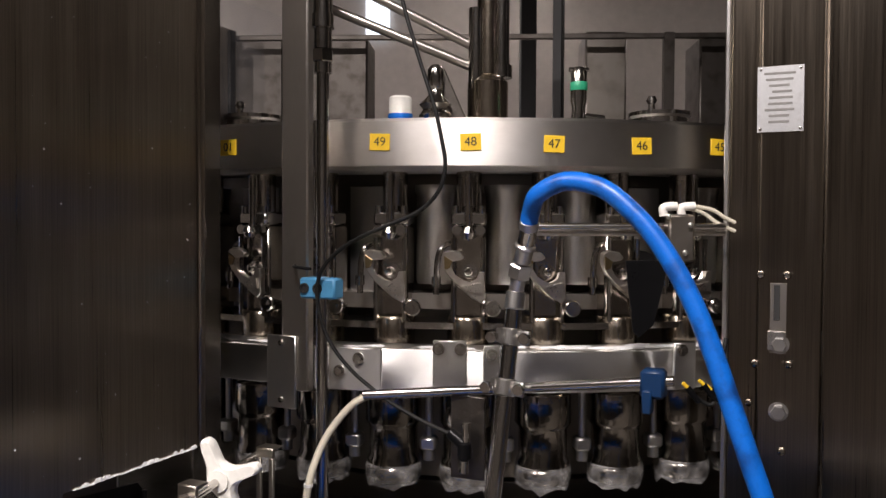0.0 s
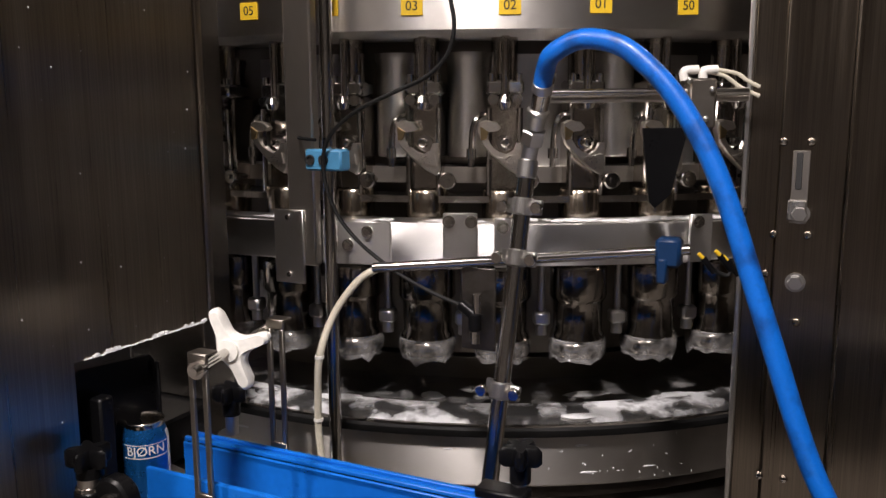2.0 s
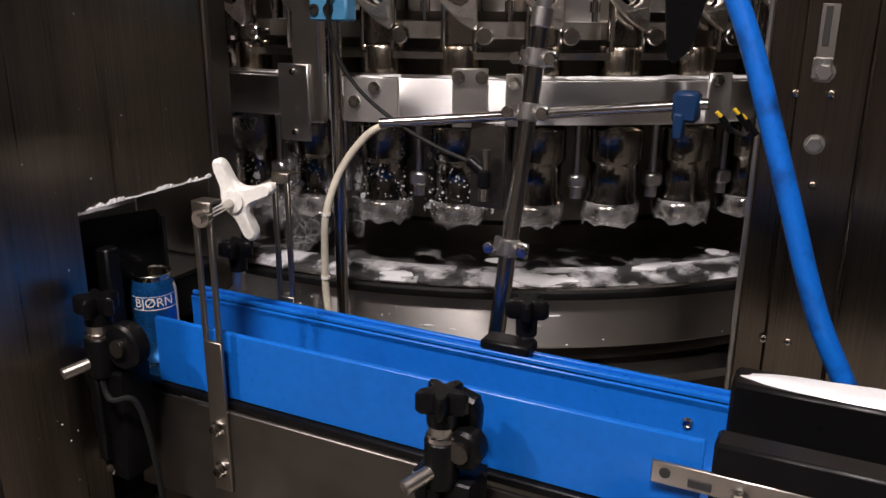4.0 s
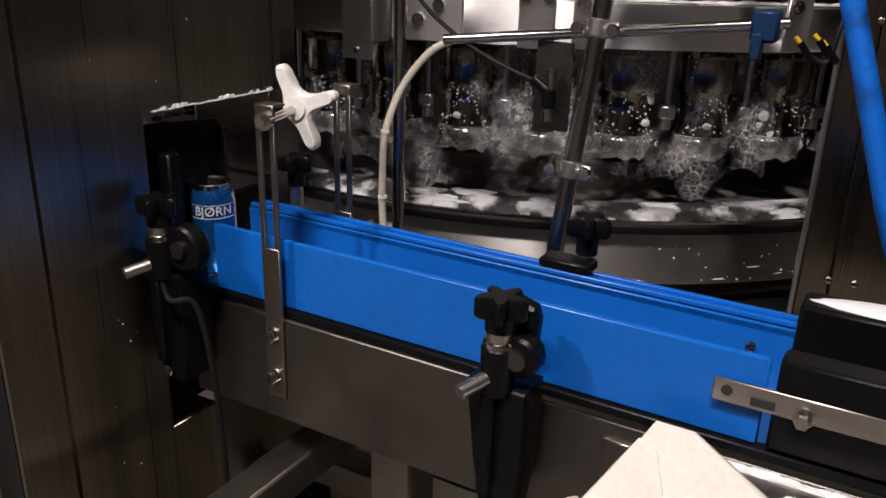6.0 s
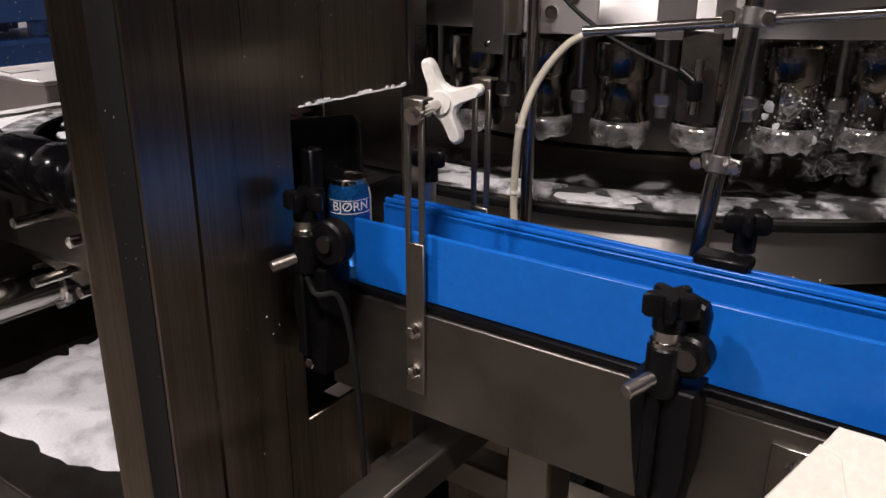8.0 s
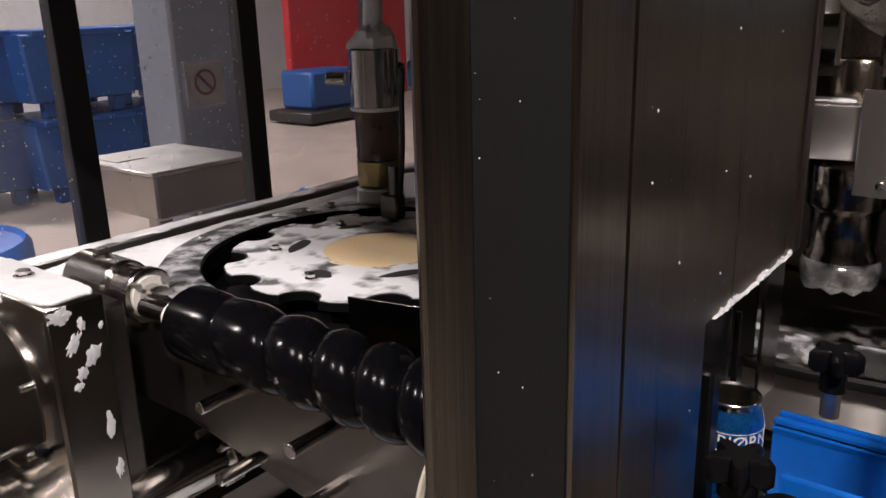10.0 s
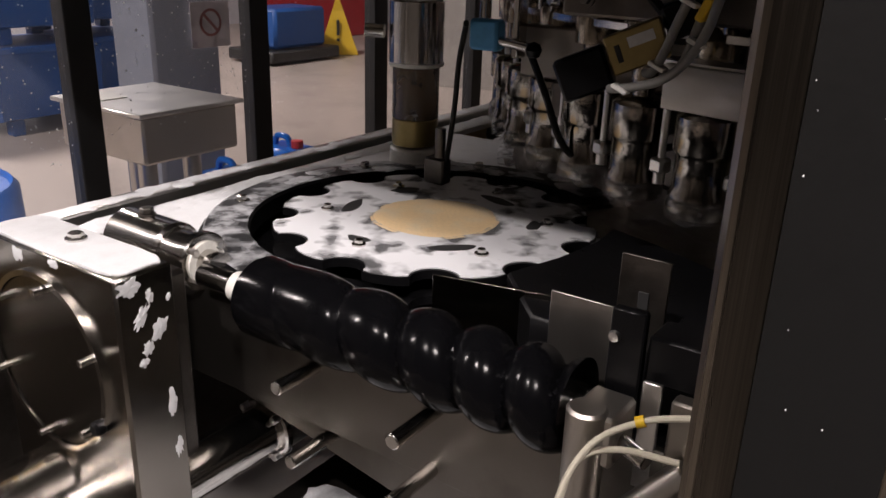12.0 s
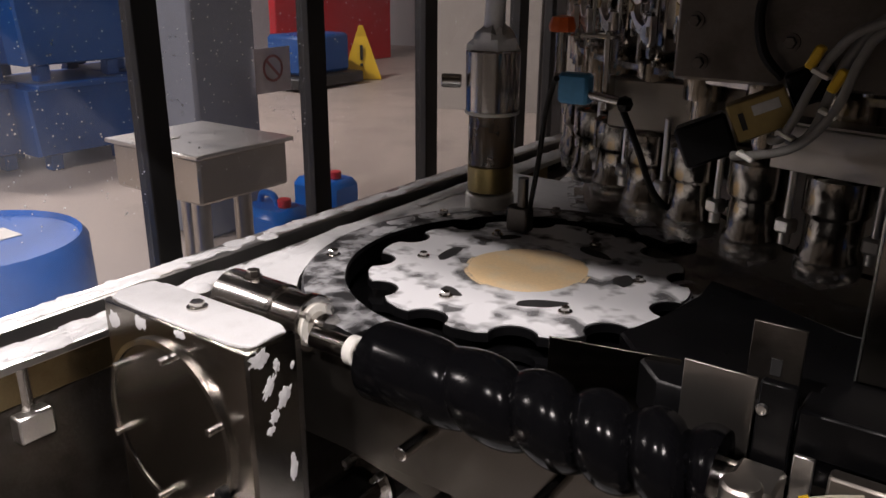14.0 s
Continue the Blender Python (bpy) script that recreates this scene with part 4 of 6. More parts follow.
def white_handle():
    t = thing("locking_star", at(-0.571, 0.742, 1.181, 0, 0, 14), "white plastic three-armed star grip on a steel rod", "star grip")

    def inside(x, y):
        """Below nought within three rounded arms that flow into one another."""
        total = 0.0
        for arm in (113, 20, -66):
            dx, dy = math.cos(radians(arm)), math.sin(radians(arm))
            f = max(0.0, min(0.044, x * dx + y * dy))
            total += math.exp(-(math.hypot(x - f * dx, y - f * dy) - 0.0070) / 0.0078)
        return -0.0078 * math.log(total)
    pts = []
    for k in range(120):
        ca, sa = math.cos(radians(3 * k)), math.sin(radians(3 * k))
        lo, hi = 0.004, 0.075
        for _ in range(24):
            mid = (lo + hi) / 2
            lo, hi = (mid, hi) if inside(mid * ca, mid * sa) < 0 else (lo, mid)
        pts.append((lo * ca, lo * sa))
    part("star", Shape().prism(pts, -0.009, 0.009, pose(0, 0, 0, 90, 0, 0), 0.004), WHITE, t)
    part("hub", Shape().lathe([(0, -0.018), (0.010, -0.018), (0.013, -0.008), (0.013, 0.012), (0, 0.012)], 18, pose(0, 0, 0, 90, 0, 0)), WHITE, t)
    part("rod", Shape().cyl((-0.004, -0.085, -0.003), (0, 0.10, 0), 0.0052, n=12).cyl((-0.004, -0.078, -0.003), (-0.004, -0.068, -0.003), 0.010, n=12), POLISH, t)


def clamp_knob(name, m, lab, tall=0.078, reach=0.014, disc=0.018):
    """A black bracket with a swivel clamp, its pin and a lobed knob."""
    t = thing(name, m, lab, "clamp", "guide clamps")
    up = Matrix(((1, 0, 0, 0), (0, 0, 1, 0), (0, 1, 0, 0), (0, 0, 0, 1)))
    part("arm", Shape().prism([(-0.030, -0.016), (0.030, -0.016), (0.030, -0.10), (0.022, -0.155), (-0.010, -0.155), (-0.020, -0.10)], -0.004, 0.040, up, 0.002).box((-0.004, -0.008, -0.075), (0.014, 0.012, 0.11), 0.003), BLACK, t)
    part("jaw", Shape().prism([(0.006, -0.008), (0.026, -0.008), (0.030, tall - 0.018), (0.026, tall - 0.006), (0.006, tall)], 0.012, 0.030, up, 0.003), BLACK, t)
    part("swivel", Shape().cyl((reach, 0.018, 0.018), (reach, -0.004, 0.018), disc, n=26, bev=0.003).box((reach / 2, 0.008, 0.016), (reach, 0.014, 0.024), 0.003), BLACK, t)
    part("swivel_nut", Shape().cyl((reach, -0.004, 0.018), (reach, -0.009, 0.018), 0.010, n=14), DULL, t)
    part("collar", Shape().lathe([(0, -0.022), (0.015, -0.022), (0.0165, -0.018), (0.0165, 0.024), (0.013, 0.028), (0, 0.028)], 20, pose(0, 0, 0)), BLACK, t)
    part("collar_ring", Shape().lathe([(0.013, 0.026), (0.0155, 0.026), (0.0150, 0.030), (0.013, 0.031)], 20, caps=False), POLISH, t, "bright steel ring")
    part("pin", Shape().cyl((-0.004, -0.010, -0.004), (-0.018, -0.040, -0.010), 0.0070, n=14, bev=0.001), STEEL, t)
    part("neck", Shape().cyl((0, 0, 0.027), (0, 0, 0.046), 0.0125, n=16), STEEL, t)
    pts = [((0.019 + 0.0065 * math.cos(5 * a)) * math.cos(a), (0.019 + 0.0065 * math.cos(5 * a)) * math.sin(a)) for a in [2 * math.pi * k / 40 for k in range(40)]]
    part("knob", Shape().prism(pts, 0.052, 0.074, pose(0, 0.002, 0), 0.003).cyl((0, 0.002, 0.040), (0, 0.002, 0.053), 0.015, n=14), BLACK, t)
    part("bolt", Shape().prism(hexa(0.007), 0, 0.010, pose(0.004, -0.002, -0.140, 90), 0.001), POLISH, t)
    return t


def small_knob(u, v, z, lab="black lobed plastic clamping knob on the guide rail"):
    t = thing("clamp_knob", at(u, v, z), lab, "knob", "rail knobs")
    pts = [((0.019 + 0.006 * math.cos(5 * a)) * math.cos(a), (0.019 + 0.006 * math.cos(5 * a)) * math.sin(a)) for a in [2 * math.pi * k / 40 for k in range(40)]]
    part("knob", Shape().prism(pts, 0.012, 0.034, None, 0.004).cyl((0, 0, -0.008), (0, 0, 0.014), 0.012, n=14), BLACK, t)
    part("stem", Shape().cyl((0, 0, -0.035), (0, 0, -0.006), 0.009, n=12), BRIGHT, t)
    return t


def drink_can():
    t = thing("beverage_can", at(-0.727, 0.752, 0.9485, 0, 0, 2), "open unlidded aluminium can with a metallic blue print", "can")
    q = 0.86

    def slim(prof):
        return [(r * q, z) for r, z in prof]
    part("body", Shape().lathe(slim([(0.022, 0.006), (0.026, 0.0), (0.030, 0.008), (0.033, 0.018), (0.0331, 0.092), (0.0325, 0.097), (0.030, 0.105), (0.0275, 0.111)]), 40, caps=False), CANBLUE, t, "metallic blue printed body")
    part("rim", Shape().lathe(slim([(0.0276, 0.1105), (0.0268, 0.114), (0.0282, 0.1175), (0.0292, 0.1182), (0.0286, 0.1188), (0.0262, 0.117), (0.0255, 0.112), (0.0315, 0.09), (0.0315, 0.02), (0.02, 0.008), (0, 0.010)]), 40, caps=False), CANTIN, t, "bare aluminium rim and inside")
    part("white_stripe", Shape().lathe(slim([(0.0334, 0.02), (0.0337, 0.02), (0.0337, 0.093), (0.0310, 0.104), (0.0307, 0.104), (0.0334, 0.093)]), 6, arc=(20, 48), caps=False), WHITE, t)
    for nm, z0, z1 in (("upper_line", 0.0925, 0.0932), ("lower_line", 0.0752, 0.0762)):
        part(nm, Shape().lathe(slim([(0.0333, z0), (0.0336, z0), (0.0336, z1), (0.0333, z1)]), 30, arc=(-108, 16), caps=False), WHITE, t)
    cu = bpy.data.curves.new("lettering", "FONT")
    cu.body, cu.size, cu.extrude, cu.align_x, cu.align_y = "BJ\u00d8RN", 0.0168, 0.0002, "CENTER", "CENTER"
    flat = bpy.data.objects.new("lettering", cu)
    me = bpy.data.meshes.new_from_object(flat)
    bpy.data.objects.remove(flat)
    bm = bmesh.new()
    bm.from_mesh(me)
    bmesh.ops.subdivide_edges(bm, edges=[e for e in bm.edges if e.calc_length() > 0.003], cuts=3)
    for vert in bm.verts:
        a = radians(-46) + vert.co.x / (0.0333 * q)
        rad = 0.0335 * q + vert.co.z
        vert.co = (rad * math.cos(a), rad * math.sin(a), 0.0845 + vert.co.y)
    bm.to_mesh(me)
    bm.free()
    me.materials.clear()
    me.materials.append(WHITE)
    part("lettering", me, None, t, "white printed word")


def fill_pipe():
    """The leaning pipe that carries the blue hose, with clamps."""
    t = thing("rinse_pipe", at(-0.30, 0.90, 0), "leaning stainless rinse pipe with clamps and a hex union", "pipe")
    a, b = Vector((-0.026, 0.015, 0.90)), Vector((0.003, 0.090, 1.392))
    d = (b - a)
    top = Vector((0.030, 0.060, 1.474))
    e = top - b
    lean = d.to_track_quat("Z", "Y").to_matrix().to_4x4()
    tilt = e.to_track_quat("Z", "Y").to_matrix().to_4x4()
    part("tube", Shape().cyl(a, b, 0.0112, n=20), POLISH, t)
    part("end_cap", Shape().cyl(b - d * 0.045, b + d * 0.004, 0.0128, n=20, bev=0.002), BRIGHT, t)
    part("union", Shape().cyl(b, b + e * 0.35, 0.0098, n=18).prism(hexa(0.0155), 0, 0.020, Matrix.Translation(b + e * 0.26) @ tilt, 0.002).cyl(b + e * 0.5, b + e * 0.74, 0.0112, n=18, bev=0.001).cyl(b + e * 0.70, b + e * 0.78, 0.0138, n=18, bev=0.002), BRIGHT, t, "bright hex union")
    part("ferrule", Shape().cyl(b + e * 0.74, b + e * 1.30, 0.0108, 0.0118, n=18, bev=0.001), POLISH, t)
    for f, nm in ((0.415, "clamp"), (0.755, "cross_clamp"), (0.885, "clamp")):
        p = a + d * f
        k = part(nm, Shape().cyl(p - d * 0.022, p + d * 0.022, 0.0142, n=20, bev=0.002).box((0, -0.004, 0), (0.056, 0.007, 0.019), 0.003, Matrix.Translation(p) @ lean), BRIGHT, t)
        for q in (-0.022, 0.022):
            part("clamp_screw", Shape().cyl(p + Vector((q, -0.016, 0)), p + Vector((q, -0.006, 0)), 0.0075, n=12, bev=0.001).cyl(p + Vector((q, -0.0165, 0)), p + Vector((q, -0.015, 0)), 0.004, n=6), POLISH, k)
    part("foot", Shape().box((0.043, -0.092, 1.038), (0.058, 0.030, 0.012), 0.004), BLACK, t)
    cr = thing("sensor_rod", at(-0.30, 0.945, 0), "thin polished steel cross rod with sensor holders", "rod")
    part("rod", Shape().cyl((-0.205, 0.012, 1.2455), (0.20, 0.075, 1.288), 0.0068, n=14, bev=0.001), POLISH, cr)
    part("holder", Shape().box((0.176, 0.070, 1.284), (0.030, 0.026, 0.036), 0.004).box((0.170, 0.064, 1.262), (0.012, 0.02, 0.03), 0.002), NAVY, cr, "blue plastic sensor holder")
    h = thing("rinse_hose", at(0, 0, 0), "bright blue rubber hose looping down from the pipe", "hose")
    part("hose", Shape().tube([(-0.267, 0.952, 1.483), (-0.262, 0.945, 1.497), (-0.248, 0.928, 1.516), (-0.214, 0.924, 1.531), (-0.173, 0.922, 1.524), (-0.140, 0.920, 1.501), (-0.106, 0.918, 1.464), (-0.074, 0.914, 1.413), (-0.049, 0.910, 1.358), (-0.025, 0.905, 1.292), (0.004, 0.90, 1.210), (0.045, 0.90, 1.094), (0.090, 0.90, 1.004), (0.118, 0.89, 0.94), (0.20, 0.87, 0.80)], 0.0114, 16, 8), HOSE, h)
    part("crimp_sleeve", Shape().cyl((-0.2695, 0.9575, 1.476), (-0.2655, 0.951, 1.486), 0.0126, n=18, bev=0.001), BRIGHT, h, "bright crimped sleeve")


def cabling():
    p = thing("upright_post", at(-0.672, 1.012, 0), "square brushed steel upright post with bolted plate", "post")
    part("post", Shape().box((0.020, 0, 1.83), (0.048, 0.018, 1.20), 0.003), STEEL, p)
    pl = part("plate", Shape().box((0.0, -0.012, 1.258), (0.052, 0.005, 0.110), 0.002), BRIGHT, p)
    for z in (1.302, 1.216):
        part("plate_bolt", Shape().lathe([(0, 0.004), (0.004, 0.003), (0.005, 0)], 12, pose(0.0, -0.0145, z, 90)), POLISH, pl)
    r = thing("round_post", at(-0.60, 1.0, 0), "slim round stainless upright with a hex coupling", "post")
    part("tube", Shape().cyl((0, 0, 0.8), (0, 0, 1.72), 0.0095, n=16), POLISH, r)
    part("coupling", Shape().prism(hexa(0.016), 1.715, 1.735, None, 0.002).cyl((0, 0, 1.70), (0, 0, 1.715), 0.013, n=16).cyl((0, 0, 1.735), (0, 0, 1.77), 0.0135, n=16).cyl((0, 0, 1.78), (0, 0, 2.2), 0.0145, n=18).cyl((0, 0, 1.765), (0, 0, 1.785), 0.0165, n=18), POLISH, r)
    b = thing("cable_clamp", at(-0.586, 0.985, 1.388), "light blue plastic double clamp block on the post", "clamp")
    part("block", Shape().box((-0.006, 0, 0), (0.060, 0.026, 0.030), 0.003), BLOCK, b)
    for x in (-0.026, -0.004):
        part("socket", Shape().lathe([(0, 0.0), (0.0075, 0), (0.0075, 0.003), (0.005, 0.003), (0.005, 0.001), (0, 0.001)], 14, pose(x, -0.013, 0, 90)), INK, b)
    w = thing("sensor_cable", at(0, 0, 0), "thin black cable looping in front of the filler", "cable")
    part("cable", Shape().tube([(-0.455, 0.962, 1.796), (-0.441, 0.962, 1.749), (-0.422, 0.962, 1.692), (-0.402, 0.962, 1.635), (-0.391, 0.962, 1.59), (-0.386, 0.962, 1.556), (-0.396, 0.962, 1.523), (-0.425, 0.962, 1.497), (-0.468, 0.962, 1.48), (-0.521, 0.962, 1.459), (-0.559, 0.962, 1.435), (-0.581, 0.962, 1.406), (-0.583, 0.962, 1.366), (-0.566, 0.962, 1.319), (-0.529, 0.962, 1.278), (-0.475, 0.962, 1.243), (-0.424, 0.962, 1.22), (-0.378, 0.962, 1.205)], 0.0029, 8, 4), RUBBER, w)
    part("tie", Shape().tube([(-0.60, 0.968, 1.416), (-0.64, 0.985, 1.418), (-0.67, 1.05, 1.42)], 0.0025, 6, 4), RUBBER, w)
    s = thing("proximity_sensor", at(-0.360, 0.966, 1.187), "black plugged proximity sensor on a steel plate", "sensor")
    part("plate", Shape().box((0.0, 0.016, 0.01), (0.048, 0.004, 0.11), 0.002), DULL, s)
    part("plug", Shape().cyl((-0.018, -0.004, 0.020), (0.004, -0.006, 0.006), 0.008, n=12, bev=0.002).cyl((0.004, -0.006, 0.010), (0.004, -0.006, -0.014), 0.009, n=12, bev=0.002), BLACK, s)
    part("tip", Shape().cyl((0.004, -0.006, -0.030), (0.004, -0.006, -0.014), 0.007, n=12), POLISH, s)
    part("lock_nut", Shape().cyl((0.006, -0.004, 0.01), (0.006, -0.004, 0.035), 0.006, n=12), POLISH, s)
    tb = thing("drain_tube", at(0, 0, 0), "cream plastic tube hanging from the guide band", "tube")
    part("tube", Shape().tube([(-0.503, 0.975, 1.243), (-0.53, 0.962, 1.226), (-0.558, 0.94, 1.18), (-0.567, 0.915, 1.124), (-0.575, 0.92, 1.06), (-0.578, 0.924, 1.01), (-0.572, 0.924, 0.95)], 0.0052, 10, 8), TUBE, tb)
    for q in ((-0.567, 0.915, 1.124), (-0.577, 0.923, 1.03)):
        part("tube_tie", Shape().cyl(Vector(q) - Vector((0, 0, 0.002)), Vector(q) + Vector((0, 0, 0.002)), 0.0066, n=10), WHITE, tb)


def foam_board():
    t = thing("cream_board", at(-0.086, 0.585, 0.855), "stained cream foam board with a creased corner", "foam board")
    part("board", Shape().prism([(-0.095, 0.0), (-0.055, 0.065), (-0.020, 0.135), (0.012, 0.135), (0.07, 0.105), (0.20, 0.04), (0.20, -0.10), (-0.12, -0.10)], -0.01, 0.012, Matrix(((1, 0, 0, 0), (0, 0.5, 0.87, 0), (0, 0.87, -0.5, 0), (0, 0, 0, 1))), 0.003), CREAM, t)
    part("second_sheet", Shape().prism([(-0.098, -0.02), (-0.060, 0.052), (-0.024, 0.118), (-0.006, 0.112), (0.03, 0.02), (0.05, -0.09), (-0.11, -0.10)], 0.0, 0.007, Matrix(((1, 0, 0, -0.006), (0, 0.5, 0.87, -0.012), (0, 0.87, -0.5, 0.006), (0, 0, 0, 1))), 0.002), CREAM, t)
    part("corner_fold", Shape().prism([(-0.10, 0.02), (-0.06, 0.062), (-0.035, 0.05), (-0.07, -0.06), (-0.12, -0.08)], -0.02, 0.018, Matrix(((1, 0, 0, -0.012), (0, 0.5, 0.87, -0.02), (0, 0.87, -0.5, 0.0), (0, 0, 0, 1))), 0.003), CREAM, t)


def sensor_station():
    """The still sensor and valve bracket in front of the filler."""
    t = thing("sensor_bracket", pose(0, 0, 0), "steel bracket with twin rods, tubing and a dark guard plate", "bracket")
    part("rod", Shape().cyl((0.124, 1.13, 1.478), (0.388, 1.13, 1.479), 0.0055, n=12), POLISH, t)
    part("rod", Shape().cyl((0.124, 1.14, 1.469), (0.391, 1.14, 1.47), 0.004, n=12), STEEL, t)
    part("valve_block", Shape().box((0.324, 1.126, 1.463), (0.036, 0.03, 0.066), 0.003), SOILED, t)
    part("block_screw", Shape().lathe([(0, 0.004), (0.003, 0.003), (0.0042, 0)], 12, pose(0.305, 1.108, 1.493, 90)), BRIGHT, t)
    part("block_screw", Shape().lathe([(0, 0.004), (0.003, 0.003), (0.0042, 0)], 12, pose(0.335, 1.108, 1.481, 90)), BRIGHT, t)
    part("block_screw", Shape().lathe([(0, 0.004), (0.003, 0.003), (0.0042, 0)], 12, pose(0.328, 1.108, 1.443, 90)), BRIGHT, t)
    part("elbow", Shape().tube([(0.303, 1.13, 1.494), (0.303, 1.13, 1.506), (0.321, 1.13, 1.508)], 0.0062, 10, 5), WHITE, t, "white elbow fitting")
    part("elbow", Shape().tube([(0.328, 1.13, 1.494), (0.328, 1.13, 1.506), (0.346, 1.13, 1.508)], 0.0062, 10, 5), WHITE, t, "white elbow fitting")
    part("air_tube", Shape().tube([(0.343, 1.13, 1.508), (0.37, 1.13, 1.503), (0.386, 1.13, 1.493), (0.402, 1.13, 1.485)], 0.0028, 8), TUBE, t)
    part("air_tube", Shape().tube([(0.319, 1.13, 1.508), (0.354, 1.13, 1.5), (0.378, 1.13, 1.484), (0.402, 1.13, 1.473)], 0.0028, 8), TUBE, t)
    part("guard_plate", Shape().prism([(0.250, 1.431), (0.302, 1.431), (0.308, 1.417), (0.290, 1.340), (0.270, 1.322), (0.262, 1.330)], -1.135, -1.128, pose(0, 0, 0, 90)), BLACK, t, "dark guard plate")
    part("connector", Shape().cyl((0.331, 1.1, 1.258), (0.347, 1.1, 1.238), 0.0045, n=10), BLACK, t)
    part("plug_tip", Shape().cyl((0.331, 1.1, 1.258), (0.325, 1.1, 1.264), 0.0028, n=10), YELLOW, t)
    part("connector", Shape().cyl((0.353, 1.1, 1.262), (0.369, 1.1, 1.242), 0.0045, n=10), BLACK, t)
    part("plug_tip", Shape().cyl((0.353, 1.1, 1.262), (0.347, 1.1, 1.268), 0.0028, n=10), YELLOW, t)
    part("connector", Shape().cyl((0.363, 1.1, 1.255), (0.379, 1.1, 1.235), 0.0045, n=10), BLACK, t)
    part("plug_tip", Shape().cyl((0.363, 1.1, 1.255), (0.357, 1.1, 1.261), 0.0028, n=10), YELLOW, t)
    part("connector_cable", Shape().tube([(0.344, 1.1, 1.243), (0.367, 1.1, 1.236), (0.376, 1.1, 1.279), (0.389, 1.12, 1.323)], 0.003, 8), RUBBER, t)

# ---- infeed: deck, star wheel, timing screw ----
STAR = (-1.451, 1.081)
POCKETS = 12


def deck():
    t = thing("infeed_deck", at(-1.45, 1.08, 0), "wet steel infeed deck with foam-covered edge rails", "machine deck")
    part("deck_plate", Shape().box((0.05, 0.22, 0.925), (0.88, 1.10, 0.02), 0.002), BLACK, t)
    part("edge_rail", Shape().box((-0.545, 0.35, 0.955), (0.05, 2.6, 0.042), 0.004), BRIGHT, t)
    part("gap_belt", Shape().box((-0.485, 0.35, 0.935), (0.07, 2.6, 0.03), 0.004), RUBBER, t)
    part("inner_rail", Shape().box((-0.42, 0.35, 0.975), (0.055, 2.6, 0.016), 0.003), BRIGHT, t)
    part("deck_side", Shape().box((-0.46, 0.35, 0.66), (0.12, 2.6, 0.52), 0.004), DULL, t)
    part("front_plate", Shape().box((0.20, -0.375, 0.895), (0.86, 0.008, 0.15), 0.002), PLATING, t)
    part("lower_plate", Shape().prism([(-0.36, 0.96), (-0.36, 0.85), (0.64, 0.68), (0.64, 0.96)], 0, 0.006, Matrix(((1, 0, 0, 0), (0, 0, 1, -0.36), (0, 1, 0, 0), (0, 0, 0, 1)))), PLATING, t)
    part("star_guide", Shape().lathe([(0.302, 0.965), (0.302, 0.995), (0.306, 1.0), (0.372, 1.0), (0.376, 0.995), (0.376, 0.965)], 70, arc=(62, 262), caps=False), BLACK, t, "black curved can guide")
    edge = [(-0.392, -0.34)] + [(0.385 * math.cos(radians(a)), 0.385 * math.sin(radians(a))) for a in range(232, 96, -8)] + [(-0.05, 0.62), (-0.392, 0.62)]
    part("corner_plate", Shape().prism(edge, 0.968, 0.980), BRIGHT, t, "bright steel corner plate")
    tagged(part("corner_foam", Shape().prism(edge, 0.9815, 0.9845), FOAM, t, "smooth white foam"), kind="stuff")
    lip = [(0.25, -0.19), (0.275, -0.10), (0.29, 0.0), (0.285, 0.07), (0.36, 0.045), (0.50, -0.02), (0.62, -0.02), (0.68, -0.16), (0.68, -0.30), (0.34, -0.29)]
    part("transfer_plate", Shape().prism(lip, 0.96, 1.026, None, 0.004), BLACK, t, "black plastic transfer plate")
    part("splash_guard", Shape().box((0.61, -0.16, 1.315), (0.16, 0.004, 0.57), 0.001), MIRROR, t, "dark wet upright splash guard")
    part("guard_edge", Shape().box((0.529, -0.16, 1.315), (0.003, 0.006, 0.57), 0.001), BRIGHT, t)
    tab = part("upright_tab", Shape().box((0.46, -0.262, 1.072), (0.056, 0.004, 0.095), 0.001), DULL, t)
    part("tab_slot", Shape().box((0.462, -0.2645, 1.070), (0.012, 0.002, 0.02), 0.001), DARK, tab)
    br = part("rail_bracket", Shape().box((-0.40, -0.66, 0.887), (0.045, 0.05, 0.040), 0.003), BRIGHT, t, "steel bracket block under the rail")
    part("bracket_stem", Shape().cyl((-0.40, -0.66, 0.90), (-0.40, -0.66, 0.97), 0.010, n=14), POLISH, br)
    part("rail_skirt", Shape().box((-0.398, 0.0, 0.945), (0.006, 1.6, 0.05), 0.001), BRASS, t, "amber-stained rail skirt")
    rr = random.Random(11)
    fo, gf = Shape(), Shape()
    for i in range(12):
        a = rr.uniform(75, 250)
        r = rr.uniform(0.318, 0.366)
        b = blob(i, rr.uniform(0.008, 0.026), rr.uniform(0.015, 0.045), rr.uniform(0.002, 0.005), 10, 3, 0.7)
        gf.add(b.v, b.f, pose(0, 0, 0, 0, 0, a) @ pose(r, 0, 0.9995))
    tagged(part("guide_film", Shape().lathe([(0.305, 1.0008), (0.34, 1.0022), (0.373, 1.0008)], 70, arc=(64, 260), caps=False), PATCHES, t, "patchy wet foam"), kind="stuff")
    tagged(part("guide_foam", gf, FOAM_THIN, t, "thin grey foam"), kind="stuff")
    for i in range(190):
        v = -0.95 + i * 0.0137
        b = blob(i + 200, rr.uniform(0.012, 0.026), rr.uniform(0.02, 0.05), rr.uniform(0.003, 0.007 if v < -0.3 else 0.004), 12, 4, 0.35)
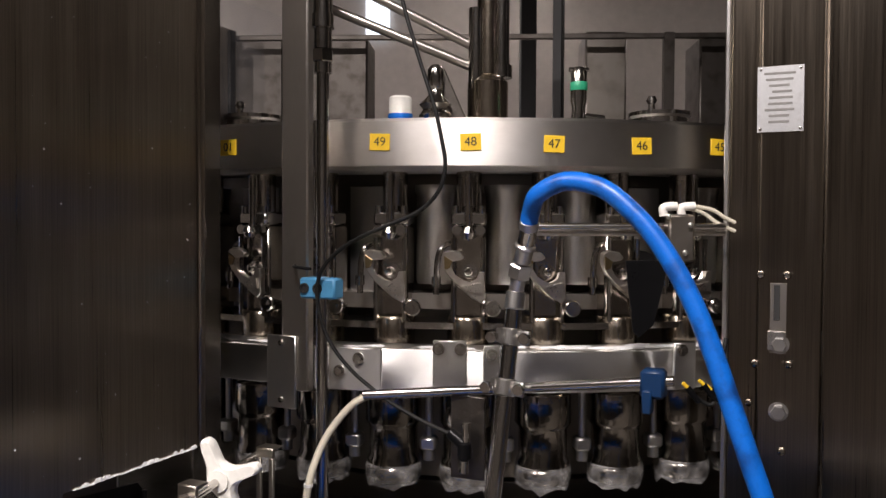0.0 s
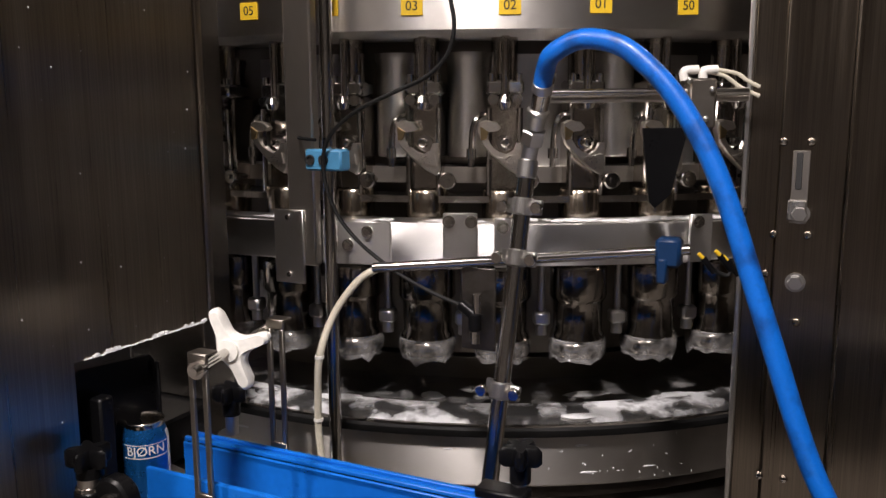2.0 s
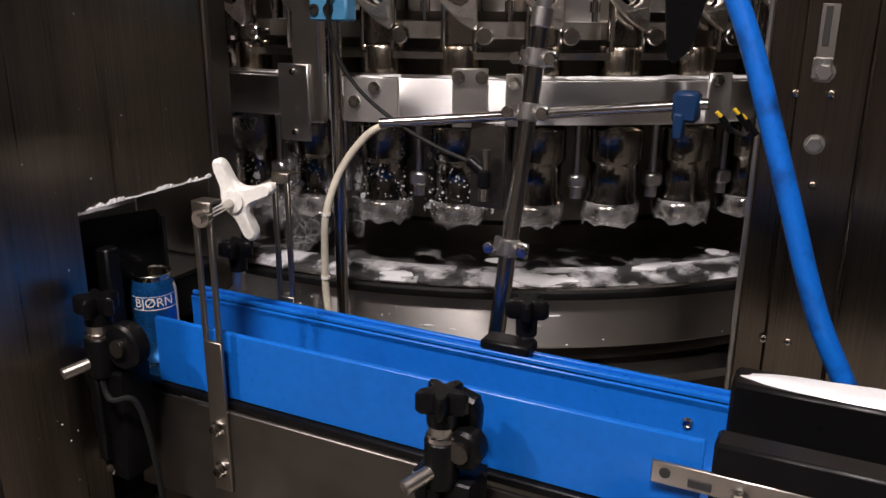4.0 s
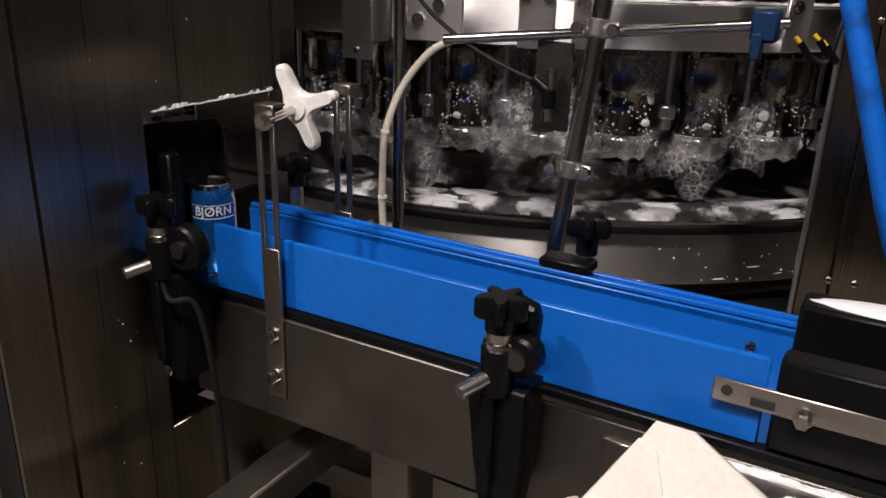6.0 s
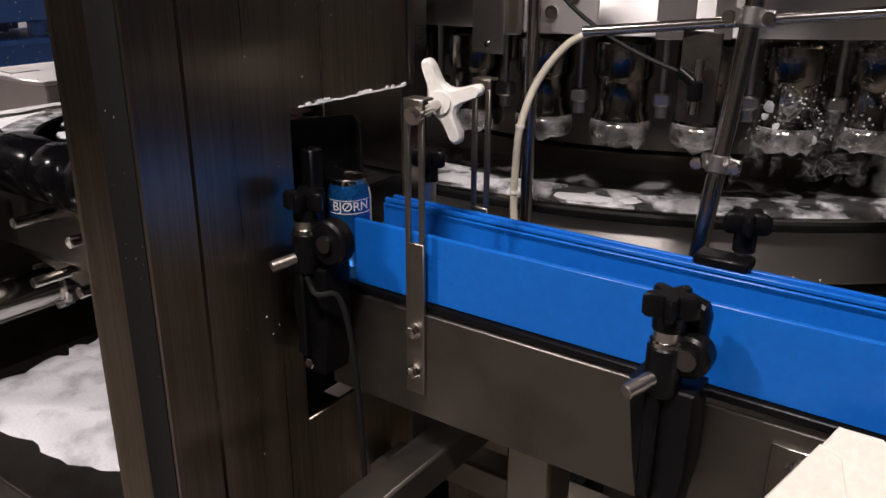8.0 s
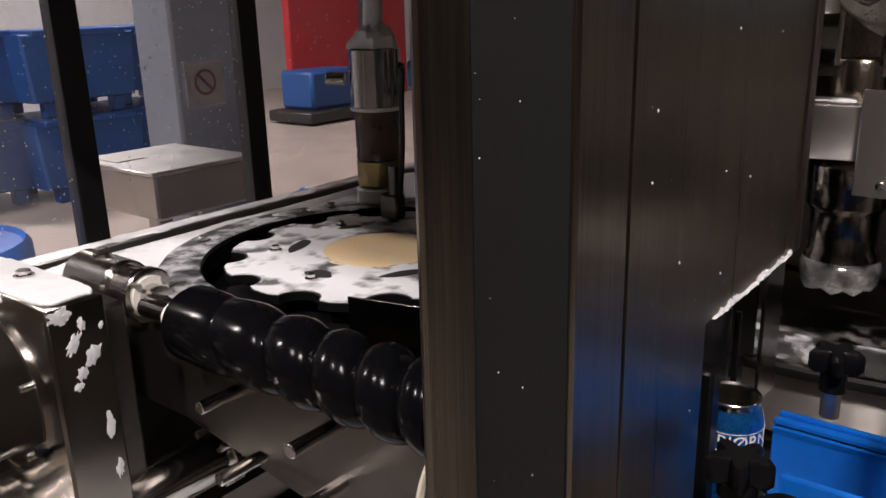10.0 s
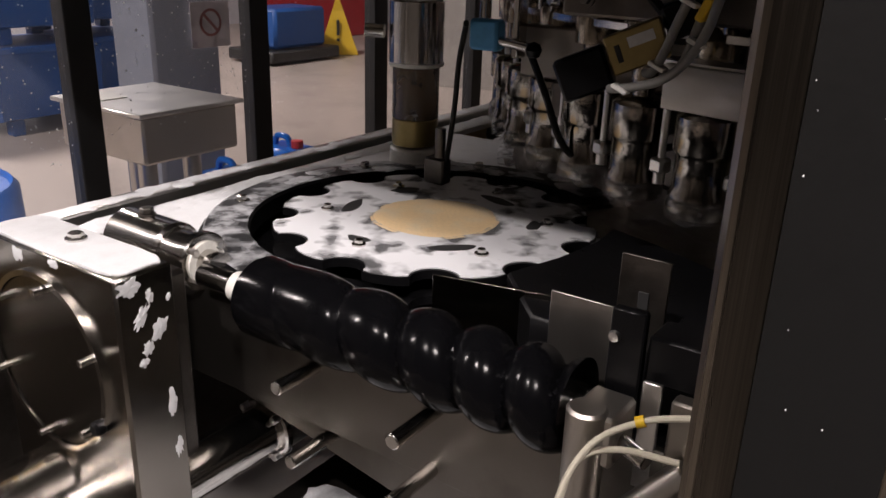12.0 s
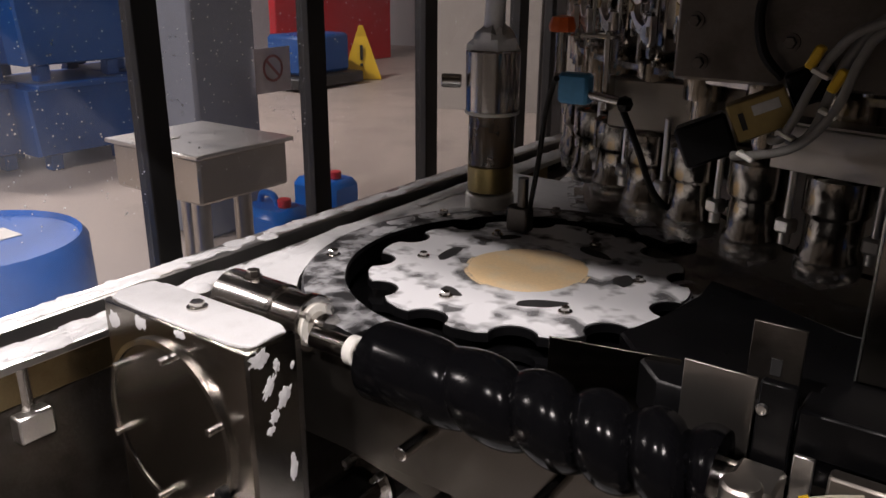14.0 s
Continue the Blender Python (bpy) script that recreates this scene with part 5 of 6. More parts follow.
        fo.add(b.v, b.f, pose(-0.42 + rr.uniform(-0.012, 0.012), v, 0.982))
        b = blob(i + 500, rr.uniform(0.008, 0.02), rr.uniform(0.012, 0.03), rr.uniform(0.0008, 0.002), 9, 3, 0.5)
        fo.add(b.v, b.f, pose(-0.545 + rr.uniform(-0.012, 0.012), v, 0.9755))
    tagged(part("deck_foam", fo, FOAM, t, "wet white beer foam"), kind="stuff")
    for a in (205, 150, 110):
        x, y = 0.34 * math.cos(radians(a)), 0.34 * math.sin(radians(a))
        part("guide_bolt", Shape().lathe([(0, 0), (0.013, 0), (0.013, 0.003), (0, 0.003)], 16, pose(x, y, 1.0)).prism(hexa(0.009), 0.003, 0.012, pose(x, y, 1.0), 0.001), POLISH, t)
    for u, v, z, ln in ((-1.368, 0.629, 0.91, 0.09), (-1.175, 0.613, 0.921, 0.10), (-1.181, 0.62, 0.834, 0.10), (-1.36, 0.64, 0.80, 0.08)):
        part("stand_off_pin", Shape().cyl((u + 1.45, v - 1.08, z), (u + 1.45, v - 1.08 + ln, z), 0.0095, n=14, bev=0.0015), POLISH, t)
    tr = thing("drip_tray", at(-1.21, 0.705, 0.56), "low dark drip tray covered with white foam", "drip tray")
    part("tray", Shape().box((0, 0, 0), (0.69, 0.49, 0.02), 0.004), DULL, tr)
    part("tray_stand", Shape().box((0, 0, -0.285), (0.62, 0.42, 0.55), 0.01), DULL, tr)
    b = puddle(7.7, 0.27, 0.15, 0.016)
    tagged(part("tray_foam", Shape().add(b.v, b.f, pose(-0.06, -0.03, 0.008)), FOAM_THIN, tr, "spread of greyish white foam"), kind="stuff")
    b = puddle(3.1, 0.17, 0.10, 0.014)
    tagged(part("tray_foam", Shape().add(b.v, b.f, pose(-0.16, 0.09, 0.008)), FOAM_THIN, tr, "spread of greyish white foam"), kind="stuff")


def star_outline(r0, cut, n=POCKETS, phase=0.0):
    pts = []
    per = 24
    for k in range(n):
        mid = 360 / n * k + phase
        half = math.degrees(math.asin(cut / r0)) * 1.02
        for j in range(per):
            f = -1 + 2 * j / (per - 1)
            if abs(f) < 0.99:
                ang = 180 + 90 * -f
                cx = r0 * 0.992
                x, y = cx + cut * math.cos(radians(ang)), cut * math.sin(radians(ang)) * 1.0
                a = radians(mid)
                pts.append((x * math.cos(a) - y * math.sin(a), x * math.sin(a) + y * math.cos(a)))
        for j in range(1, 4):
            a = radians(mid + half + (360 / n - 2 * half) * j / 4)
            pts.append((r0 * math.cos(a), r0 * math.sin(a)))
    return pts


def star_wheel():
    t = thing("infeed_star", at(*STAR, 0), "black plastic star wheel with twelve can pockets, covered in foam", "star wheel")
    out = star_outline(0.268, 0.034)
    part("top_plate", Shape().prism(out, 0.985, 0.998), BLACK, t)
    part("lower_plate", Shape().prism(out, 0.945, 0.958), BLACK, t)
    part("hub", Shape().cyl((0, 0, 0.938), (0, 0, 0.986), 0.10, n=32), DULL, t)
    # a skin of foam that follows the plate
    tagged(part("star_foam", Shape().prism(star_outline(0.266, 0.036), 0.9985, 1.0005), SKIN, t, "thin wet white foam"), kind="stuff")
    b = puddle(5.2, 0.107, 0.107, 0.004, 0.05)
    tagged(part("amber_foam", Shape().add(b.v, b.f, pose(0, 0, 0.9995)), AMBER, t, "round cap of pale amber foam"), kind="stuff")
    for k, (ang, rad, w, d) in enumerate(((10, 0.150, 0.036, 0.014), (78, 0.165, 0.022, 0.012), (132, 0.150, 0.040, 0.013), (200, 0.160, 0.026, 0.015), (252, 0.150, 0.038, 0.012), (316, 0.168, 0.020, 0.012))):
        part("hand_hole", Shape().prism([((w + 0.004 * math.sin(3 * q + k)) * math.cos(q), (d + 0.002 * math.cos(2 * q + k)) * math.sin(q)) for q in [2 * math.pi * i / 28 for i in range(28)]], 1.0002, 1.0013, pose(0, 0, 0, 0, 0, ang) @ pose(rad, 0, 0, 0, 0, 90)), DARK, t, "dark oval opening in the foam")
    for k in range(6):
        a = radians(60 * k + 22)
        x, y = 0.185 * math.cos(a), 0.185 * math.sin(a)
        part("plate_bolt", Shape().prism(hexa(0.007), 0.998, 1.010, pose(x, y, 0), 0.001).lathe([(0, 0.998), (0.011, 0.998), (0.011, 1.003), (0, 1.003)], 14, pose(x, y, 0)), POLISH, t)
    return t


def timing_screw():
    """The black worm: a smooth groove whose pitch grows along its axis."""
    t = thing("timing_screw", at(-1.456, 0.693, 0.990), "wet black plastic timing screw with helical can grooves", "timing screw")
    length, n, seg = 0.455, 40, 170
    vs, fs = [], []
    for i in range(seg + 1):
        s = i / seg
        x = s * length
        turns = 3.3 * s + 2.4 * s * s
        for k in range(n):
            a = 2 * math.pi * k / n
            w = (turns - a / (2 * math.pi)) % 1.0
            lobe = abs(math.sin(math.pi * w)) ** 0.55
            low = 0.053 - 0.019 * min(1.0, s / 0.62) ** 1.3
            r = low + (0.0545 - low) * lobe - 0.004 * (s < 0.015)
            vs.append((x, r * math.cos(a), r * math.sin(a)))
    for i in range(seg):
        for k in range(n):
            j = (k + 1) % n
            fs.append((i * n + k, i * n + j, i * n + n + j, i * n + n + k))
    fs += [tuple(reversed(range(n))), tuple(seg * n + k for k in range(n))]
    part("screw", Shape().add(vs, fs), WORM, t)
    part("shaft", Shape().cyl((-0.11, 0, 0), (0, 0, 0), 0.0165, n=20), POLISH, t)
    part("end_hub", Shape().cyl((0.452, 0, 0), (0.482, 0, 0), 0.024, n=20, bev=0.002), POLISH, t)
    part("white_collar", Shape().cyl((-0.046, 0, 0), (-0.030, 0, 0), 0.021, n=20, bev=0.002).cyl((-0.019, 0, 0), (-0.013, 0, 0), 0.0195, n=20, bev=0.001), WHITE, t)
    return t


def drive_side():
    t = thing("drive_gearbox", at(-1.644, 0.555, 0), "stainless drive gearbox with round cover and foam on top", "gearbox")
    part("case", Shape().box((0, 0.0, 0.87), (0.286, 0.082, 0.37), 0.004), MIRROR, t)
    part("cover_rim", Shape().lathe([(0.118, 0), (0.126, 0), (0.126, 0.006), (0.118, 0.006)], 50, pose(-0.02, -0.041, 0.90, 90), caps=False), POLISH, t)
    part("cover", Shape().lathe([(0, 0.0), (0.117, 0.0), (0.117, 0.004), (0, 0.004)], 40, pose(-0.02, -0.041, 0.90, 90)), MIRROR, t)
    for k in range(6):
        a = radians(60 * k + 20)
        part("cover_bolt", Shape().cyl((-0.02 + 0.11 * math.cos(a), -0.041, 0.90 + 0.11 * math.sin(a)), (-0.02 + 0.11 * math.cos(a), -0.062, 0.90 + 0.11 * math.sin(a)), 0.0055, n=10, bev=0.001), POLISH, t)
    part("plug", Shape().cyl((0.085, -0.041, 0.842), (0.085, -0.056, 0.842), 0.010, n=12, bev=0.003), BLACK, t)
    fo = Shape()
    rim = []
    for k in range(80):
        q = 2 * math.pi * k / 80
        ex = abs(math.cos(q)) ** 0.35 * math.copysign(1, math.cos(q)), abs(math.sin(q)) ** 0.35 * math.copysign(1, math.sin(q))
        w = 1 + 0.06 * noise.noise(Vector((4 * math.cos(q), 4 * math.sin(q), 0.3)))
        rim.append((0.1395 * ex[0] * min(w, 1.015), 0.0395 * ex[1] * min(w, 1.015)))
    fo.prism(rim, 1.0545, 1.0590, None, 0.0015)
    rr = random.Random(2)
    for y, z, a, c in ((-0.022, 1.040, 0.016, 0.012), (0.004, 1.022, 0.005, 0.010), (-0.010, 0.998, 0.007, 0.017), (0.014, 0.975, 0.010, 0.015), (-0.004, 0.955, 0.009, 0.010), (-0.012, 0.938, 0.008, 0.006), (0.022, 0.868, 0.007, 0.020), (0.030, 1.012, 0.003, 0.006), (0.026, 0.80, 0.006, 0.014)):
        b = blob(int(z * 97), a, c, 0.0012, 22, 4, 0.75)
        fo.add(b.v, b.f, Matrix(((0, 0, 1, 0.1427), (1, 0, 0, y), (0, 1, 0, z), (0, 0, 0, 1))) @ pose(0, 0, 0, 0, 0, rr.uniform(-35, 10)))
    for y, z, c in ((-0.06, 1.04, 0.010), (0.02, 1.046, 0.006), (-0.12, 1.03, 0.012)):
        b = blob(int(c * 5000), 0.012, c, 0.0012, 18, 4, 0.7)
        fo.add(b.v, b.f, Matrix(((1, 0, 0, y), (0, 0, -1, -0.0408), (0, 1, 0, z), (0, 0, 0, 1))))
    tagged(part("case_foam", fo, FOAM, t, "white foam"), kind="stuff")
    part("top_bolt", Shape().lathe([(0, 0), (0.014, 0), (0.014, 0.003), (0, 0.003)], 16, pose(-0.005, 0.008, 1.0585)).prism(hexa(0.010), 0.003, 0.010, pose(-0.005, 0.008, 1.0585), 0.001), POLISH, t)
    part("rear_wall", Shape().box((-0.02, 0.068, 0.84), (0.24, 0.05, 0.36), 0.006), DULL, t)
    b_ = thing("shaft_bearing", at(-1.645, 0.712, 0.998), "polished steel bearing housing on the screw shaft", "bearing")
    part("housing", Shape().cyl((-0.12, 0, 0), (0.0, 0, 0), 0.044, n=28, bev=0.004).cyl((0, 0, 0), (0.045, 0, 0), 0.037, n=28, bev=0.003).box((-0.06, 0, -0.03), (0.12, 0.06, 0.06), 0.006), POLISH, b_)
    part("flange", Shape().cyl((0.045, 0, 0), (0.060, 0, 0), 0.043, n=28, bev=0.002).cyl((0.060, 0, 0), (0.09, 0, 0), 0.020, n=20), POLISH, b_)
    part("seal", Shape().cyl((0.058, 0, 0), (0.064, 0, 0), 0.031, n=24), WHITE, b_)
    for k in range(4):
        a = radians(90 * k + 45)
        part("bolt", Shape().prism(hexa(0.005), 0, 0.008, Matrix.Translation((0.06, 0.03 * math.cos(a), 0.03 * math.sin(a))) @ pose(0, 0, 0, 0, 90, 0)), BRIGHT, b_)
    part("cap_bolt", Shape().lathe([(0, 0), (0.013, 0), (0.013, 0.003), (0, 0.003)], 16, pose(-0.065, 0, 0.043)).prism(hexa(0.010), 0.003, 0.012, pose(-0.065, 0, 0.043), 0.001), DULL, b_)
    m = thing("drive_motor", at(-1.66, 0.60, 0.66), "large polished cylindrical drive motor under the gearbox", "motor")
    part("body", Shape().cyl((0, -0.28, 0), (0, -0.02, 0), 0.105, n=40, bev=0.012), POLISH, m)
    part("collar", Shape().cyl((0, -0.05, 0), (0, -0.04, 0), 0.112, n=40, bev=0.003), RUBBER, m)
    p = thing("drive_tube", at(-1.553, 0.60, 0.705), "polished steel drive tube with a bolted flange", "pipe")
    part("tube", Shape().cyl((0, 0.0, 0), (0, 0.172, 0), 0.040, n=34), POLISH, p)
    part("flange", Shape().cyl((0, 0.172, 0), (0, 0.188, 0), 0.052, n=34, bev=0.003), POLISH, p)
    part("flange_back", Shape().cyl((0, 0.188, 0), (0, 0.235, 0), 0.046, n=30), DULL, p)
    for k in range(4):
        a = radians(90 * k + 45)
        part("bolt", Shape().cyl((0.046 * math.cos(a), 0.160, 0.046 * math.sin(a)), (0.046 * math.cos(a), 0.196, 0.046 * math.sin(a)), 0.0065, n=10, bev=0.001), BRIGHT, p)


def screw_support():
    t = thing("screw_support", at(-0.985, 0.66, 0), "round steel support post holding the timing screw", "support post")
    part("post", Shape().cyl((0.015, -0.012, 0.45), (0.015, -0.012, 1.026), 0.020, n=22, bev=0.003), STEEL, t)
    part("head", Shape().box((0.022, 0.012, 0.995), (0.045, 0.055, 0.055), 0.004), STEEL, t)
    part("cross_pin", Shape().cyl((0.03, 0.01, 0.992), (0.075, -0.004, 0.985), 0.009, n=12, bev=0.001), POLISH, t)
    g_ = thing("guide_plates", at(-0.974, 0.712, 0), "thin upright steel guide plates with a black bracket", "guide plate")
    part("thin_plate", Shape().box((0, 0, 0), (0.165, 0.003, 0.11), 0.0008, pose(-0.208, 0.115, 0.978, 0, 0, 13)), MIRROR, g_)
    part("bright_plate", Shape().box((-0.058, 0.048, 1.005), (0.078, 0.003, 0.15), 0.0008), STEEL, g_)
    part("bracket", Shape().box((0.012, 0.0, 0.98), (0.035, 0.012, 0.25), 0.002), BLACK, g_)
    part("block", Shape().box((0.075, 0.06, 1.045), (0.075, 0.045, 0.06), 0.003).box((0.12, 0.03, 1.055), (0.18, 0.05, 0.05), 0.003), BLACK, g_)
    part("steel_block", Shape().box((0.125, -0.02, 0.97), (0.11, 0.02, 0.14), 0.003), SOILED, g_)
    part("strip", Shape().box((0.045, -0.008, 0.98), (0.02, 0.006, 0.12), 0.002), BRIGHT, g_)
    for z in (1.075, 1.003):
        part("bolt", Shape().lathe([(0, 0.005), (0.005, 0.004), (0.0065, 0)], 14, pose(0.0, -0.006, z, 90)), BRIGHT, g_)
    a = thing("air_tubes", at(-0.93, 0.63, 0), "thin grey air tubes with a yellow tie", "tube")
    part("tube", Shape().tube([(0.06, 0.02, 1.05), (0.02, 0.0, 1.042), (-0.02, -0.015, 1.01), (-0.04, -0.03, 0.95), (-0.045, -0.03, 0.85)], 0.0032, 8), TUBE, a)
    part("tube", Shape().tube([(0.05, 0.02, 1.0), (0.0, 0.0, 1.005), (-0.03, -0.02, 0.99), (-0.04, -0.03, 0.93), (-0.04, -0.03, 0.85)], 0.0032, 8), TUBE, a)
    part("tie", Shape().cyl((0.014, -0.003, 1.040), (0.021, 0.0, 1.043), 0.0055, n=10), YELLOW, a)
    f = thing("air_cylinder", at(-0.92, 0.64, 0.93), "small steel pneumatic cylinder with fittings", "pneumatic cylinder")
    part("barrel", Shape().cyl((-0.03, 0, -0.04), (0.045, 0.03, 0.05), 0.016, n=18, bev=0.002), STEEL, f)
    part("fitting", Shape().cyl((-0.045, -0.01, -0.06), (-0.02, -0.01, -0.05), 0.012, n=12, bev=0.002).box((0.0, -0.01, -0.065), (0.05, 0.03, 0.022), 0.004), BRIGHT, f)


def transfer_head():
    """The dark mass of plates, sensors and fittings over the transfer to the carousel."""
    # Bridge plates carry the transfer area's shade in their dark steel colour.
    t = thing("transfer_bridge", at(-1.25, 1.28, 0), "worn steel transfer bridge with bolted plates, coloured dark for shade", "machine frame")
    part("arm", Shape().box((0.02, -0.01, 1.265), (0.34, 0.05, 0.085), 0.004), SOILED, t)
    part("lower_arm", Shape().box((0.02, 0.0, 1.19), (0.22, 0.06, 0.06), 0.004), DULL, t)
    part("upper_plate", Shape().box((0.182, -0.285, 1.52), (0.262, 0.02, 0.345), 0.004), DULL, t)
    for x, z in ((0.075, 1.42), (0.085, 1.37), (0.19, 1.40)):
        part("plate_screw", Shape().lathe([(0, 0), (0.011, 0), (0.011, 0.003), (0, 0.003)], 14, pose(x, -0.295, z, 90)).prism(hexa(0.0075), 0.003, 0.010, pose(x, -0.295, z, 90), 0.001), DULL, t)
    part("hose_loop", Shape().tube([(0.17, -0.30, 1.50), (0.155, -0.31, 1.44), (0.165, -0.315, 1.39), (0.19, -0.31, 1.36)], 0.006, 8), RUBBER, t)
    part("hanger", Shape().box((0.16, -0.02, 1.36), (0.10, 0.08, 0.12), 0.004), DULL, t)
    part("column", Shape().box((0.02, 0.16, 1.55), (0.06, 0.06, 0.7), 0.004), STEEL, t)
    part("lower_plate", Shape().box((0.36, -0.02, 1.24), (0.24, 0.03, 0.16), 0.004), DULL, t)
    for x, z in ((0.0, 1.27), (0.07, 1.255), (0.155, 1.60), (0.24, 1.30)):
        part("bolt", Shape().lathe([(0, 0), (0.014, 0), (0.014, 0.004), (0, 0.004)], 16, pose(x, -0.075 if z > 1.4 else -0.036, z, 90)).prism(hexa(0.010), 0.004, 0.014, pose(x, -0.075 if z > 1.4 else -0.036, z, 90), 0.001), POLISH, t)
    s = thing("sight_glass", at(-1.71, 1.37, 0), "polished steel and amber sight cylinder with foam on top", "sight glass")
    part("glass_tube", Shape().cyl((0, 0, 1.09), (0, 0, 1.20), 0.048, n=30, bev=0.002), AMBERGLASS, s, "brown-stained lower cylinder")
    part("amber_base", Shape().cyl((0, 0, 1.035), (0, 0, 1.09), 0.048, n=30, bev=0.002), GOLD, s, "amber base ring")
    part("foam_ring", Shape().lathe([(0.049, 1.195), (0.056, 1.197), (0.057, 1.203), (0.05, 1.206)], 30, caps=False), WHITE, s)
    part("steel_top", Shape().cyl((0, 0, 1.20), (0, 0, 1.325), 0.055, n=30, bev=0.004), POLISH, s)
    part("foot", Shape().cyl((0, 0, 0.98), (0, 0, 1.03), 0.052, n=30, bev=0.004), WHITE, s)
    part("spigot", Shape().cyl((-0.05, -0.04, 1.262), (-0.085, -0.06, 1.263), 0.014, n=14, bev=0.002), POLISH, s)
    b = blob(12, 0.05, 0.05, 0.05, 22, 7, 0.3)
    tagged(part("foam_plug", Shape().add(b.v, b.f, pose(0, 0, 1.324)).cyl((0.0, 0, 1.35), (0.01, 0, 1.60), 0.022, 0.014, n=14), FOAM, s, "white foam column"), kind="stuff")
    k = thing("level_sensor", at(-1.56, 1.24, 1.0), "small steel level probe with a black cable", "sensor")
    part("probe", Shape().box((0, 0, 0.03), (0.045, 0.03, 0.05), 0.004).cyl((0.005, 0, 0.05), (0.005, 0, 0.11), 0.010, n=12), DULL, k)
    part("cable", Shape().tube([(0.02, 0, 0.05), (0.04, -0.01, 0.15), (0.06, -0.03, 0.24), (0.09, -0.06, 0.30), (0.11, -0.09, 0.31)], 0.005, 8), RUBBER, k)
    c = thing("sensor_clamp", at(-1.44, 1.20, 1.29), "light blue plastic sensor clamp on a steel bracket", "clamp")
    part("block", Shape().box((0, 0, 0), (0.055, 0.03, 0.05), 0.005), BLOCK, c)
    part("bracket", Shape().box((0.05, 0.02, 0.03), (0.012, 0.03, 0.13), 0.003).box((0.03, 0.02, 0.085), (0.06, 0.03, 0.008), 0.002).cyl((0.0, 0, -0.005), (0.09, -0.005, -0.015), 0.008, n=12), POLISH, c)
    part("cable", Shape().tube([(0.085, -0.005, -0.02), (0.12, -0.01, -0.08), (0.16, -0.01, -0.16), (0.2, 0.02, -0.18), (0.32, 0.08, -0.15)], 0.006, 8), RUBBER, c)
    part("knob_end", Shape().lathe([(0, -0.014), (0.010, -0.010), (0.014, 0), (0.010, 0.010), (0, 0.014)], 14, pose(0.092, -0.006, -0.017)), BLACK, c)
    v = thing("solenoid_valve", at(-1.066, 0.915, 1.326, 0, -24, 18), "black and brass solenoid valve with grey cables", "valve")
    part("body", Shape().box((0, 0, 0), (0.065, 0.03, 0.045), 0.002), GOLD, v, "brass-coloured valve body")
    part("coil", Shape().box((-0.065, 0, -0.008), (0.06, 0.034, 0.05), 0.004), BLACK, v, "black coil")
    part("connector", Shape().box((0.06, 0.006, 0.012), (0.05, 0.03, 0.04), 0.004), BLACK, v, "black plug")
    part("text_bar", Shape().box((0.008, -0.0155, 0.008), (0.03, 0.001, 0.012), 0.0003), SILVER, v)
    part("socket", Shape().box((-0.02, -0.0155, 0.0), (0.006, 0.001, 0.02), 0.0003), INK, v)
    w = thing("cable_bundle", at(0, 0, 0), "bundle of grey cables with white and yellow ties", "cable")
    for run in (((-1.085, 0.89, 1.279), (-1.06, 0.885, 1.284), (-1.023, 0.88, 1.296), (-0.998, 0.88, 1.318), (-0.980, 0.88, 1.350), (-0.967, 0.88, 1.395), (-0.945, 0.885, 1.425), (-0.86, 0.90, 1.445)),
                ((-1.048, 0.90, 1.300), (-1.035, 0.89, 1.305), (-1.022, 0.885, 1.330), (-1.010, 0.885, 1.365), (-0.994, 0.885, 1.398), (-0.962, 0.885, 1.428), (-0.86, 0.90, 1.455)),
                ((-1.030, 0.905, 1.302), (-1.015, 0.895, 1.303), (-1.002, 0.893, 1.322), (-0.992, 0.893, 1.360), (-0.978, 0.893, 1.400), (-0.945, 0.895, 1.440), (-0.86, 0.905, 1.465))):
        part("cable", Shape().tube(run, 0.0052, 10, 6), GREYCABLE, w)
    for x, y, z, mt in ((-1.068, 0.884, 1.282, WHITE), (-0.990, 0.884, 1.338, WHITE), (-1.003, 0.886, 1.378, WHITE), (-1.030, 0.888, 1.310, WHITE), (-1.012, 0.892, 1.394, YELLOW), (-0.986, 0.887, 1.372, YELLOW)):
        part("tie", Shape().box((0, 0, 0), (0.020 if mt == WHITE else 0.010, 0.015, 0.005 if mt == WHITE else 0.026), 0.002, Matrix.Translation((x, y, z)) @ pose(0, 0, 0, 0, 24, 0)), mt, w)
    # Unseen hood; fascia and side heights place the shadow edge on the star.
    fs_ = thing("shade_hood", at(-1.70, 0.45, 0), "unseen steel hood that shades the infeed side of the machine", "hood")
    part("fascia", Shape().box((0, 0.02, 2.09), (1.78, 0.03, 0.72), 0.004), PANEL, fs_)
    part("roof", Shape().box((0, 0.75, 2.46), (1.78, 1.5, 0.02), 0.004), PANEL, fs_)
    part("side", Shape().box((-0.88, 1.4, 2.005), (0.02, 2.8, 0.89), 0.004), PANEL, fs_)
    for x, y in ((-0.87, 0.05), (-0.87, 2.75), (0.80, 2.75)):
        part("leg", Shape().box((x, y, 1.22), (0.04, 0.04, 2.44), 0.004), FRAME, fs_)
    for u, v_, z in ((-1.60, 1.45, 1.36), (-1.28, 1.42, 1.33)):
        o = thing("orange_cap", at(u, v_, z), "small orange plastic cap on the filler fittings", "cap", "orange caps")
        part("cap", Shape().lathe([(0, 0), (0.026, 0), (0.028, 0.01), (0.022, 0.028), (0, 0.032)], 9), ORANGE, o)
